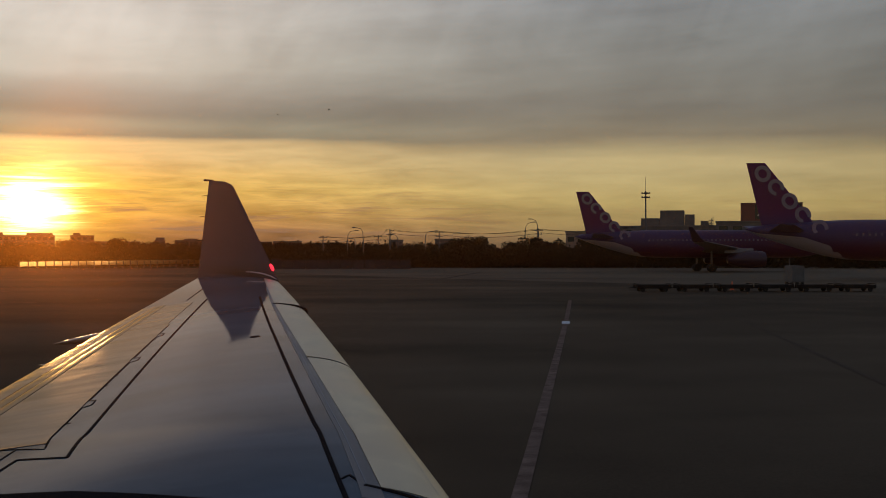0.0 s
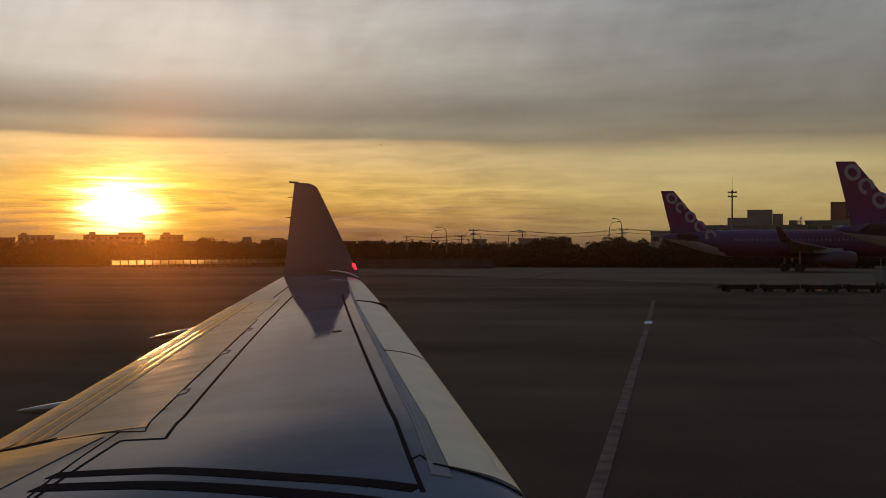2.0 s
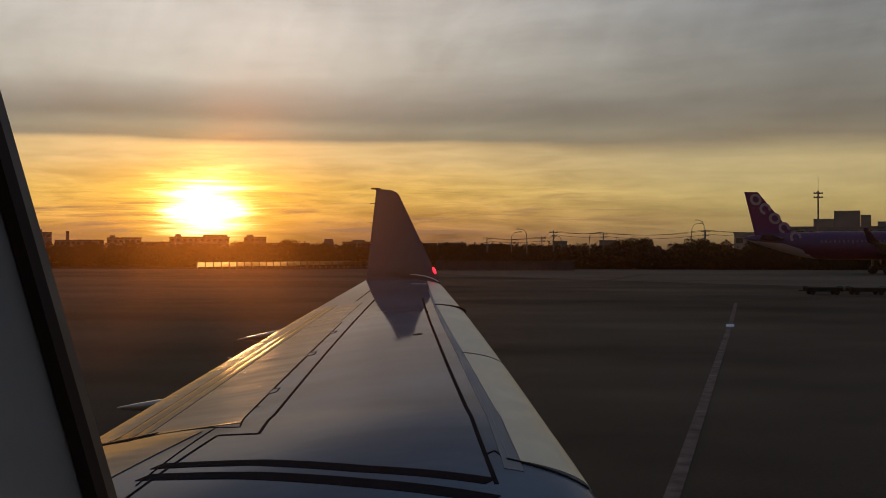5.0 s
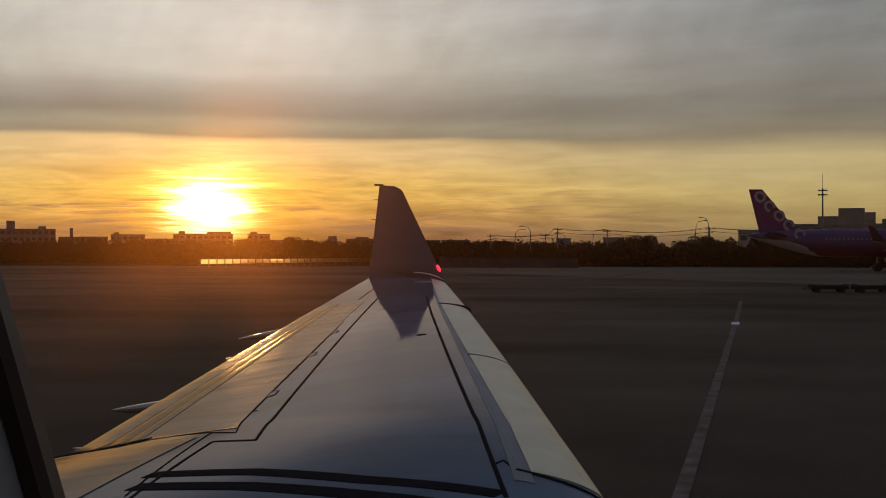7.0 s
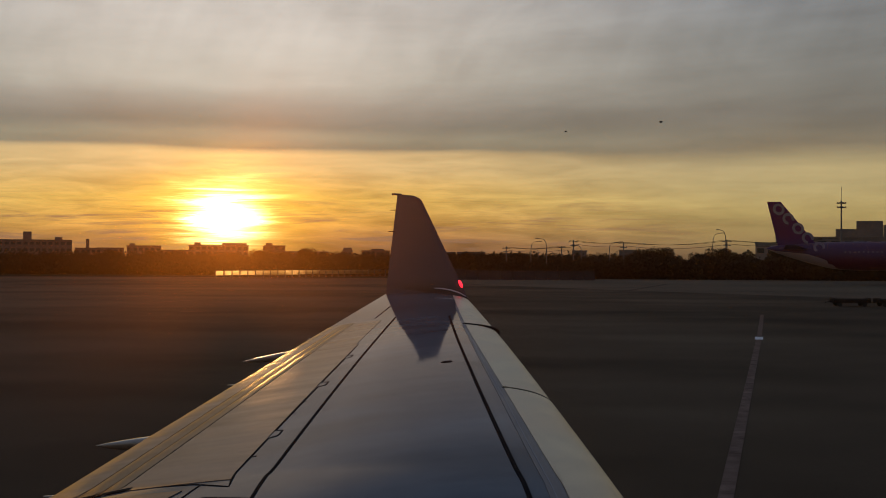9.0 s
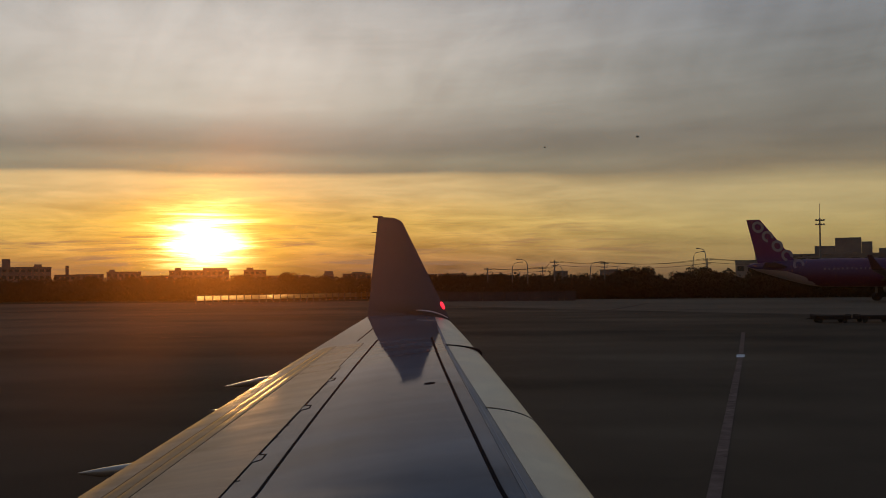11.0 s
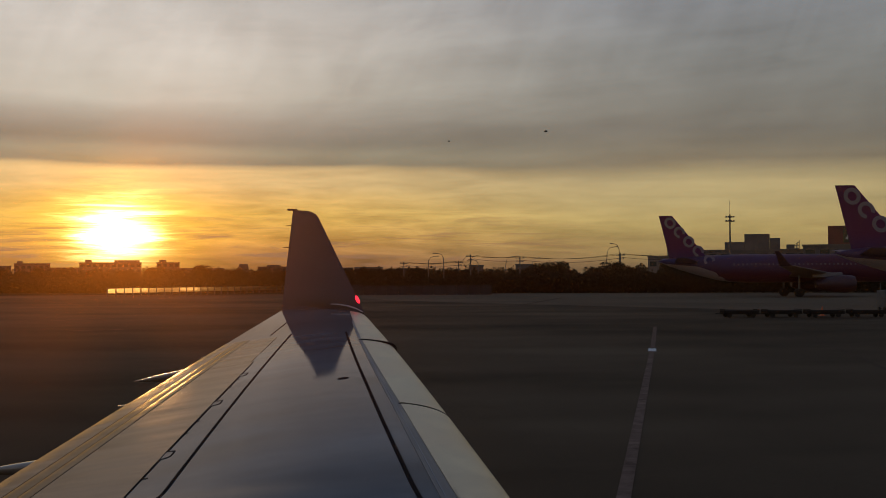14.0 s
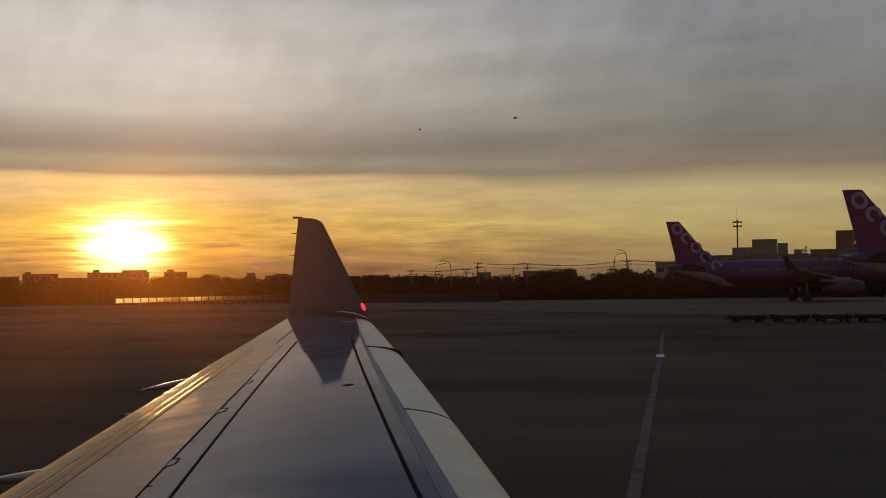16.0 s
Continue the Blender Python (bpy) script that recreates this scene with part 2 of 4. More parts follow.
def ground_material(name, color, second, rough, patch=0.03):
    """Worn airfield paving: aggregate grain, oil and tyre stains, long joints of colour."""
    m = bpy.data.materials.new(name)
    m.use_nodes = True
    k = Nodes(m.node_tree)
    out = k.n("ShaderNodeOutputMaterial")
    b = k.n("ShaderNodeBsdfPrincipled")
    co = k.n("ShaderNodeTexCoord").outputs["Object"]
    big = k.n("ShaderNodeTexNoise", ins={"Vector": co, "Scale": patch, "Detail": 5.0, "Roughness": 0.6})
    lane = k.n("ShaderNodeTexNoise", ins={"Vector": k.n("ShaderNodeVectorMath", operation="MULTIPLY", ins={0: co, 1: (0.012, 0.16, 1)}), "Scale": 1.0, "Detail": 4.0})
    grit = k.n("ShaderNodeTexNoise", ins={"Vector": co, "Scale": 22.0, "Detail": 5.0, "Roughness": 0.75})
    f = k.math("ADD", k.math("MULTIPLY", big.outputs[0], 0.78), k.math("MULTIPLY", lane.outputs[0], 0.22))
    col = k.ramp(f, [(0.41, tuple(color) + (1,)), (0.60, tuple(second) + (1,))])
    g = k.rng(grit.outputs[0], 0.3, 0.7, 0.7, 1.25, False)
    col = k.mix(1.0, col, k.n("ShaderNodeCombineXYZ", ins={0: g, 1: g, 2: g}).outputs[0], "MULTIPLY")
    k.put(b, "Base Color", col)
    k.put(b, "Roughness", k.rng(f, 0.35, 0.65, rough - 0.06, rough + 0.06, False))
    k.put(b, "Specular IOR Level", 0.008)
    k.put(b, "Specular Tint", (1.0, 0.78, 0.58, 1))
    k.put(b, "Normal", k.n("ShaderNodeBump", ins={"Strength": 0.6, "Distance": 0.01, "Height": grit.outputs[0]}))
    k.put(out, 0, b)
    return m


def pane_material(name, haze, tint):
    """Old cabin acrylic: clear, with crazing that spreads a little light round its own direction; the tint colours that
    veil.
    """
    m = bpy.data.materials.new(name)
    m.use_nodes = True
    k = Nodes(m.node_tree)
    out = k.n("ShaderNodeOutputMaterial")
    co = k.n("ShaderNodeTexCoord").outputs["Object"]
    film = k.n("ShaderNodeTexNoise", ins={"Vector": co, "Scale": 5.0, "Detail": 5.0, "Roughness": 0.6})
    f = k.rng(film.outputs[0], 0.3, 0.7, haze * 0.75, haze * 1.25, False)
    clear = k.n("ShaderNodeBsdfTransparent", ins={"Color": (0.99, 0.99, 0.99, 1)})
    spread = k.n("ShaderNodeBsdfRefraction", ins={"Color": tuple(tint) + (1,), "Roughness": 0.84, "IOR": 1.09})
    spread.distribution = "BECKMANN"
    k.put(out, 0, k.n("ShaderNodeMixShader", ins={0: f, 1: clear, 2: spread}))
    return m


# the pane's haze and red tint paint the low sun's warm veil
M_ACRYLIC = pane_material("veil_acrylic", 0.036, (1.0, 0.42, 0.10))
M_ACRYLIC_IN = pane_material("veil_acrylic_inner", 0.018, (1.0, 0.42, 0.10))
M_PANEL = pane_material("frosted_fence_panel", 0.6, (1.0, 0.86, 0.62))
# sheen tints and the tan flap bases stand for warm sky mirrored in paint
M_SKIN = material("wing_paint", (0.120, 0.155, 0.180), 0.055, 0.0, 0.36, 1.1, (0.6, 1.4, 1), 0.006, 2.2, rough_var=0.03, ior=1.078, bow=(4.7, 9.1, 0.055), sheen_tint=(1.0, 0.86, 0.755))
M_FLAP = material("flap_paint_sky_warmed", (0.235, 0.180, 0.138), 0.10, 0.0, 0.34, 1.3, (0.7, 4.0, 1), 0.2, 1.1, rough_var=0.05, ior=1.085, turn=25, sheen_tint=(1.0, 0.80, 0.65))
M_VANE = material("vane_paint_sky_warmed", (0.235, 0.178, 0.124), 0.12, 0.0, 0.25, 1.6, (0.8, 3.0, 1), 0.12, 1.4, rough_var=0.05, ior=1.055, turn=25, sheen_tint=(1.0, 0.77, 0.54))
M_SLAT = material("bare_slat_metal", (0.80, 0.64, 0.41), 0.42, 0.75, 0.30, 3.0, (1, 0.5, 1), 0.08, 30.0)
M_FAIR = material("fairing_paint", (0.33, 0.262, 0.185), 0.12, 0.0, 0.12, 3.0, rough_var=0.03, ior=1.6)
M_SHROUD = material("shroud_paint", (0.24, 0.215, 0.20), 0.4, 0.0, 0.15, 3.0, spec=0.3, ior=1.2)
M_STRIP = material("dark_sealant", (0.020, 0.020, 0.022), 0.8, 0.0, 0.3, 6.0, spec=0.05, ior=1.1)
M_GREY = material("mid_grey_paint", (0.20, 0.20, 0.215), 0.42, 0.0, 0.1, 2.0)
M_WINGLET = material("winglet_paint", (0.052, 0.046, 0.046), 0.45, 0.0, 0.25, 1.5)
M_WHITE = material("white_paint", (0.70, 0.70, 0.68), 0.5, 0.0, 0.08, 1.0)
M_RED = material("nav_light_lens", (0.5, 0.01, 0.02), 0.2, emit=(1.0, 0.02, 0.04, 2.2))
M_STEEL = material("fastener_steel", (0.16, 0.16, 0.17), 0.4, 0.8, 0.1, 20.0)
M_ASPHALT = ground_material("asphalt", (0.072, 0.052, 0.034), (0.165, 0.119, 0.076), 0.93)
M_APRON = ground_material("apron_concrete", (0.155, 0.115, 0.076), (0.205, 0.153, 0.10), 0.93)
M_GRASS = ground_material("verge_grass", (0.012, 0.013, 0.006), (0.024, 0.024, 0.012), 0.9)
M_LINE = material("worn_line_paint", (0.235, 0.158, 0.118), 0.9, 0.0, 0.4, 2.5, bump=0.3, spec=0.0)
M_LINE2 = material("faded_line_paint", (0.125, 0.092, 0.066), 0.9, 0.0, 0.4, 3.0, spec=0.0)
M_LEAF = material("dark_foliage", (0.045, 0.041, 0.025), 0.75, 0.0, 0.3, 0.6, spec=0.1, trans=0.2)
M_BARK = material("bark", (0.07, 0.055, 0.04), 0.9, 0.0, 0.3, 8.0)
M_CONC = material("old_concrete", (0.175, 0.153, 0.132), 0.85, 0.0, 0.2, 0.4)
M_CONC2 = material("tan_plaster", (0.26, 0.215, 0.175), 0.85, 0.0, 0.2, 0.3)
M_TOWN = material("weathered_town_concrete", (0.19, 0.165, 0.14), 0.9, 0.0, 0.25, 0.3, spec=0.1)
M_TOWN2 = material("weathered_town_plaster", (0.16, 0.13, 0.105), 0.9, 0.0, 0.25, 0.3, spec=0.1)
M_ENGINE = material("dark_maroon_nacelle_paint", (0.045, 0.018, 0.030), 0.4, 0.0, 0.1, 0.6)
M_JETWING = material("dark_grey_wing_paint", (0.09, 0.083, 0.09), 0.45, 0.0, 0.15, 0.8)
M_GLASS = material("dark_window_glass", (0.03, 0.035, 0.04), 0.12, 0.0, 0.2, 1.0)
M_POLE = material("galvanised_steel", (0.16, 0.16, 0.16), 0.55, 0.6, 0.15, 5.0)
M_PLUM = livery_material("purple_aircraft_paint", (0.064, 0.036, 0.105), (0.075, 0.015, 0.048))
M_FIN = livery_material("magenta_fin_paint", (0.080, 0.022, 0.125), (0.128, 0.010, 0.095))
M_LILAC = material("pale_lilac_paint", (0.235, 0.19, 0.255), 0.5, 0.0, 0.12, 0.6)
M_PANE = material("jet_window", (0.135, 0.105, 0.15), 0.3, 0.0, 0.1, 3.0)
M_RUBBER = material("tyre_rubber", (0.02, 0.02, 0.02), 0.85, 0.0, 0.2, 8.0)
M_DOLLY = material("dolly_steel", (0.030, 0.026, 0.023), 0.95, 0.0, 0.3, 2.0, spec=0.05, ior=1.1)
M_SIGNRED = material("red_sign_panel", (0.22, 0.07, 0.05), 0.6, 0.0, 0.15, 0.5)
M_ORANGE = material("orange_plastic", (0.75, 0.14, 0.03), 0.5, 0.0, 0.1, 4.0)
M_TRIM = material("window_trim", (0.55, 0.52, 0.48), 0.5, 0.0, 0.08, 5.0)
M_WALL = material("dull_blast_wall", (0.055, 0.056, 0.060), 0.9, 0.0, 0.25, 0.6, spec=0.1)
# the seal's brown stands for the sun's red glow along its edge
M_GASKET = material("glow_tinted_window_seal", (0.11, 0.055, 0.035), 0.5, 0.0, 0.2, 8.0)
M_UNDER = material("dull_off_white_paint", (0.30, 0.27, 0.29), 0.5, 0.0, 0.1, 0.8)
M_UNIT = material("dull_grey_panel", (0.16, 0.15, 0.14), 0.95, 0.0, 0.15, 2.0, spec=0.0)
M_SHELL = material("cabin_trim", (0.16, 0.15, 0.145), 0.5, 0.0, 0.1, 5.0)


# ---- mesh helpers ----
def finish(name, bm, mat, smooth=True):
    me = bpy.data.meshes.new(name)
    bmesh.ops.recalc_face_normals(bm, faces=bm.faces)
    if smooth:
        for f in bm.faces:
            f.smooth = True
        for e in bm.edges:
            if e.calc_face_angle(0.0) > 0.7:
                e.smooth = False
    bm.to_mesh(me)
    bm.free()
    me.materials.append(mat)
    return me


def part(name, bm, mat, parent, label="", smooth=False):
    ob = new(name, finish(name, bm, mat, smooth))
    if parent is not None:
        ob.parent = parent
    if label:
        ob["label"] = label
    return ob


def thing(name, m, label, category, group="", kind=""):
    """An empty at a thing's base."""
    ob = new(name)
    ob.empty_display_size = 0.1
    ob.matrix_world = m
    return tagged(ob, label, category, group, kind)


def box(bm, x0, x1, y0, y1, z0, z1, bevel=0.0):
    r = bmesh.ops.create_cube(bm, size=1.0)
    vs = r["verts"]
    for v in vs:
        v.co = Vector(((x0 + x1) / 2 + v.co.x * (x1 - x0), (y0 + y1) / 2 + v.co.y * (y1 - y0), (z0 + z1) / 2 + v.co.z * (z1 - z0)))
    if bevel:
        es = list({e for v in vs for e in v.link_edges})
        bmesh.ops.bevel(bm, geom=es, offset=bevel, segments=2, affect="EDGES", profile=0.5)
    return bm


def tube(bm, path, radii, sides=8):
    """A round bar along a path of points."""
    rings = []
    path = [Vector(p) for p in path]
    for i, p in enumerate(path):
        d = (path[min(i + 1, len(path) - 1)] - path[max(i - 1, 0)]).normalized()
        a = d.orthogonal().normalized()
        if abs(d.z) < 0.9:
            a = d.cross(Vector((0, 0, 1))).normalized()
        b = d.cross(a)
        r = radii[i] if isinstance(radii, (list, tuple)) else radii
        rings.append([bm.verts.new(p + r * (math.cos(2 * math.pi * j / sides) * a + math.sin(2 * math.pi * j / sides) * b)) for j in range(sides)])
    for q, w in zip(rings, rings[1:]):
        for j in range(sides):
            bm.faces.new((q[j], q[(j + 1) % sides], w[(j + 1) % sides], w[j]))
    bm.faces.new(rings[0][::-1])
    bm.faces.new(rings[-1])
    return bm


def loft(bm, rings, close=True, caps=True):
    """A skin over rings of points."""
    vs = [[bm.verts.new(p) for p in r] for r in rings]
    n = len(vs[0])
    for q, w in zip(vs, vs[1:]):
        for j in range(n if close else n - 1):
            bm.faces.new((q[j], q[(j + 1) % n], w[(j + 1) % n], w[j]))
    if caps and close:
        bm.faces.new(vs[0][::-1])
        bm.faces.new(vs[-1])
    return bm


def bmnew():
    return bmesh.new()


def polar(az, dist, z=0.0):
    return Vector((math.sin(radians(az)) * dist, math.cos(radians(az)) * dist, z))


# ---- ground ----
def sheet(name, x0, x1, y0, y1, z, mat, label, category, nx=1, ny=1):
    bm = bmnew()
    bmesh.ops.create_grid(bm, x_segments=nx, y_segments=ny, size=0.5)
    for v in bm.verts:
        v.co = Vector((x0 + (v.co.x + 0.5) * (x1 - x0), y0 + (v.co.y + 0.5) * (y1 - y0), z))
    return tagged(new(name, finish(name, bm, mat, False)), label, category, kind="structure")


sheet("ground", -2600, 2600, -2600, 2600, -0.06, M_GRASS, "dark verge and distant land around the airfield", "ground")
sheet("pavement", -500, 500, -300, 222, -0.008, M_ASPHALT, "dark worn asphalt of the taxiway and stands", "pavement")
# the far apron, whose near edge runs aslant
bm = bmnew()
bm.faces.new([bm.verts.new((x, y, -0.004)) for x, y in ((-16, 215), (-17, 183), (-4.3, 152), (8.7, 131), (26, 107), (48, 85), (76, 70), (500, 57), (500, 215))])
tagged(new("pavement_apron", finish("pavement_apron", bm, M_APRON, False)), "lighter brown concrete of the far apron", "pavement", kind="structure")


def ground_line(name, pts, width, mat, label, z=0.0):
    bm = bmnew()
    pts = [Vector((*p, z)) for p in pts]
    vs = []
    for i, p in enumerate(pts):
        d = (pts[min(i + 1, len(pts) - 1)] - pts[max(i - 1, 0)]).normalized()
        s = Vector((-d.y, d.x, 0)) * width / 2
        vs.append((bm.verts.new(p + s), bm.verts.new(p - s)))
    for a, b in zip(vs, vs[1:]):
        bm.faces.new((a[0], a[1], b[1], b[0]))
    return tagged(new(name, finish(name, bm, mat, False)), label, "line marking", kind="structure")


# aircraft stand markings and taxi lines
ground_line("line_marking", [(12.6, 70.8), (8.5, 48.5), (2.4, 16.1), (0.95, 8.5)], 0.20, M_LINE, "worn white stand lead-in line on asphalt")
ground_line("line_marking", [(8.66, 49.4), (8.34, 47.6)], 0.32, M_WHITE, "fresh white end mark of a painted line", 0.004)
ground_line("line_marking", [(20.0, 68.7), (11.4, 24.0)], 0.14, M_LINE2, "faded thin grey line on asphalt")
ground_line("line_marking", [(6.5, 118.0), (17.0, 170.0)], 0.5, M_LINE2, "faded taxi line on the far concrete")
ground_line("line_marking", [(-26.2 + 3.3 * math.sin(a / 4), 54.5 + a * 1.42) for a in range(0, 14)], 0.22, M_LINE2, "faded curved taxi line on asphalt")
ground_line("line_marking", [(-174.0, 140.0), (44.0, 128.0)], 0.5, M_LINE2, "faded long taxi line across the far concrete")
ground_line("line_marking", [(-174.0, 181.0), (33.0, 166.0)], 0.7, M_LINE2, "faded long taxi line across the far concrete")
ground_line("line_marking", [(-28.3, 86.0), (-26.7, 91.5)], 0.4, M_LINE, "short white dash on asphalt")
ground_line("line_marking", [(-21.8, 69.2), (-19.1, 70.9)], 0.3, M_LINE, "short white dash on asphalt")

# ---- the airliner whose wing is in view ----
LE = [Vector((-0.79, 11.77, 2.40)), Vector((0.25, 3.92, 2.03)), Vector((0.69, 0.84, 1.88))]
TE = [Vector((-1.667, 12.175, 2.422)), Vector((-2.2, 5.05, 1.70)), Vector((-3.32, 2.66, 1.55))]
AFT = Vector((-0.906, 0.423, 0.0))


def half(x):
    x = min(max(x, 0.0), 1.0)
    return 0.55 * (0.2969 * math.sqrt(x) - 0.126 * x - 0.3516 * x * x + 0.2843 * x ** 3 - 0.1036 * x ** 4)


def wing_at(s, x, up=1, lift=0.0):
    """A point of the wing's skin: s from the tip (0) over the kink (1) to the root (2), x along the chord from the nose (0)."""
    i = 0 if s < 1 else 1
    a, b = LE[i].lerp(LE[i + 1], s - i), TE[i].lerp(TE[i + 1], s - i)
    ch = (b - a).length
    p = a + (b - a) * x
    # slight flex along the span, carried on smoothly past the kink
    e = max(s - 1, 0.0)
    p.z += 0.12 * s * max(0.0, 1 - s) * (1 - 0.75 * x) - (0.047 * (1 - 0.75 * x) + 0.10 * x) * e - 0.11 * e * e
    if s > 1:
        ch = (TE[1] - LE[1]).length + 0.68 * e      # the inner wing grows no thicker for its chord
    p.z += -0.03 * ch * (1 - x) + (half(x) if up > 0 else -0.75 * half(x)) * ch + lift
    return p


airliner = thing("airliner", pose(0, 0, RISE), "parked regional jet with a light grey wing and dark winglet", "aircraft")


def skin_patch(name, s0, s1, x0, x1, mat, lift, label="", ns=40, nx=14, depth=0.012, crown=0.0):
    """A panel of the wing's upper skin with its own thickness."""
    bm = bmnew()
    rows = []
    for i in range(ns + 1):
        s = s0 + (s1 - s0) * i / ns
        a = x0(s) if callable(x0) else x0
        b = x1(s) if callable(x1) else x1
        up = [wing_at(s, a + (b - a) * (j / nx) ** (1.6 if a < 0.01 else 1.0), 1, lift + crown * (1 - s * 0.2) * math.sin(math.pi * j / nx)) for j in range(nx + 1)]
        rows.append(up + [p - Vector((0, 0, depth)) for p in reversed(up)])
    loft(bm, rows)
    return part(name, bm, mat, airliner, label, True)


# the box of the wing: upper and lower skins closed into one body
bm = bmnew()
rings = []
for i in range(151):
    s = 2.22 * i / 150
    xs = [((1 - math.cos(math.pi * j / 40)) / 2) for j in range(41)]
    rings.append([wing_at(s, x, 1, -0.002) for x in xs] + [wing_at(s, x, -1, -0.006) for x in xs[-2:0:-1]])
loft(bm, rings)
wing = part("wing", bm, M_SKIN, airliner, "smooth light grey painted wing skin", True)


def slat_rear(s):
    return float(np.interp(s, (0.0, 0.15, 0.39, 0.786, 1.04, 1.28), (0.18, 0.175, 0.159, 0.115, 0.093, 0.087)))


skin_patch("slat", 0.02, 0.401, 0.0, slat_rear, M_SLAT, 0.002, "pale bare metal leading edge", 20, 14)
skin_patch("slat", 0.409, 0.776, 0.0, slat_rear, M_SLAT, 0.002, "pale bare metal slat", 24, 14)
skin_patch("slat", 0.781, 1.285, 0.0, slat_rear, M_SLAT, 0.002, "pale bare metal slat with riveted edge", 30, 14)
skin_patch("slat_shroud", 0.20, 1.33, lambda s: slat_rear(s) + 0.0006, lambda s: slat_rear(s) + 0.012 + 0.012 * min(1, s), M_SHROUD, 0.0008, "mid grey strip behind the slats", 40, 2)


def hinge(s):
    return 0.655 - 0.044 * s if s < 1 else 0.611 - 0.42 * (s - 1)


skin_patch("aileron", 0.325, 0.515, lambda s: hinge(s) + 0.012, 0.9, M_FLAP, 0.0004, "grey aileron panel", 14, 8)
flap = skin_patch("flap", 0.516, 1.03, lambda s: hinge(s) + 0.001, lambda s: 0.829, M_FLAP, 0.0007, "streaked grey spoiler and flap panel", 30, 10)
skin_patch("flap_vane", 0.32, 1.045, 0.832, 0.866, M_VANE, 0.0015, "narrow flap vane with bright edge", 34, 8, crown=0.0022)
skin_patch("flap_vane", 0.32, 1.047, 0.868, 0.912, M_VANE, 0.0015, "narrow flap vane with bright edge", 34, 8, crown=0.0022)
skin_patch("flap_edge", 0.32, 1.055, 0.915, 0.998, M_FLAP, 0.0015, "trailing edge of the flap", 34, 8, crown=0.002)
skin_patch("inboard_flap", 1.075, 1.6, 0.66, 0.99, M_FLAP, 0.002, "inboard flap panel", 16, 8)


def seam(name, pts, width, mat=M_STRIP, lift=0.0005, label="", steps=24):
    """A flat strip of sealant or a panel joint laid on the wing's skin, through points (s, x)."""
    bm = bmnew()
    line = []
    for (s0, x0), (s1, x1) in zip(pts, pts[1:]):
        line += [(s0 + (s1 - s0) * i / steps, x0 + (x1 - x0) * i / steps) for i in range(steps)]
    line.append(pts[-1])
    p = [wing_at(s, x, 1, lift) for s, x in line]
    vs = []
    for i, q in enumerate(p):
        d = (p[min(i + 1, len(p) - 1)] - p[max(i - 1, 0)]).normalized()
        ss, xx = line[i]
        nn = (wing_at(ss + 0.004, xx) - wing_at(ss - 0.004, xx)).cross(wing_at(ss, xx + 0.004) - wing_at(ss, max(xx - 0.004, 0.0)))
        side = d.cross(nn).normalized() * width / 2
        vs.append([bm.verts.new(q + side), bm.verts.new(q - side), bm.verts.new(q - side - Vector((0, 0, 0.008))), bm.verts.new(q + side - Vector((0, 0, 0.008)))])
    for a, b in zip(vs, vs[1:]):
        for j in range(4):
            bm.faces.new((a[j], a[(j + 1) % 4], b[(j + 1) % 4], b[j]))
    bm.faces.new(vs[0][::-1])
    bm.faces.new(vs[-1])
    return part(name, bm, mat, airliner, label)


seam("sealant_strip", [(0.325, 0.236), (0.70, 0.186), (1.06, 0.144), (1.40, 0.124)], 0.016, label="dark sealant along the front spar")
seam("sealant_strip", [(0.31, 0.574), (0.66, 0.558), (1.02, 0.540), (1.147, 0.508), (1.127, 0.598), (1.50, 0.570)], 0.014, label="dark sealant along the rear spar")
seam("panel_joint", [(0.165, 0.721), (0.295, 0.720)], 0.008)
seam("panel_joint", [(0.515, 0.634), (0.586, 0.628), (0.588, 0.606), (0.600, 0.604), (0.604, 0.626), (0.722, 0.620), (0.724, 0.599), (0.738, 0.597), (0.742, 0.618), (0.892, 0.614), (0.894, 0.597), (0.909, 0.596), (0.914, 0.613), (0.996, 0.611), (1.073, 0.580), (1.04, 0.66), (1.02, 0.80), (1.06, 0.90)], 0.007, steps=5, label="stepped joint along the spoiler hinges")
seam("panel_joint", [(1.045, 0.645), (1.423, 0.588)], 0.007)
seam("panel_joint", [(0.402, 0.161), (0.405, 0.094), (0.405, 0.03), (0.405, 0.004)], 0.05, lift=0.004, label="gap between two slats")
# a raised step beside the outer slat, coloured dark for the gap's shadow
bm = bmnew()
rings = []
for i in range(15):
    x = 0.162 * (1 - i / 14) ** 1.5
    h = 0.004 + 0.020 * (i / 14) ** 2
    a, b = wing_at(0.400, x, 1, -0.006), wing_at(0.409, x, 1, -0.006)
    nose = Vector((0.016, 0.0, 0.0)) * (i / 14) ** 3
    rings.append([a + nose, b + nose, b + nose + Vector((0, 0, 0.006 + h)), a + nose + Vector((0, 0, 0.006 + h))])
loft(bm, rings)
part("slat_end", bm, M_STRIP, airliner, "raised step, dark for the shade in the slat gap", True)
seam("panel_joint", [(0.782, 0.120), (0.778, 0.063), (0.778, 0.02), (0.778, 0.004)], 0.008, lift=0.0032, label="gap between two slats")
seam("panel_joint", [(1.285, 0.104), (1.30, 0.05), (1.31, 0.01)], 0.014, lift=0.0032, label="inner end of the slat")
seam("panel_joint", [(0.18, 0.181), (0.39, 0.168), (0.785, 0.128), (1.05, 0.109), (1.28, 0.102)], 0.004, M_GREY, lift=0.0022)
seam("flap_gap", [(1.02, 0.80), (1.062, 0.905), (1.05, 0.998)], 0.05, lift=0.0032, label="dark gap at the flap's end")
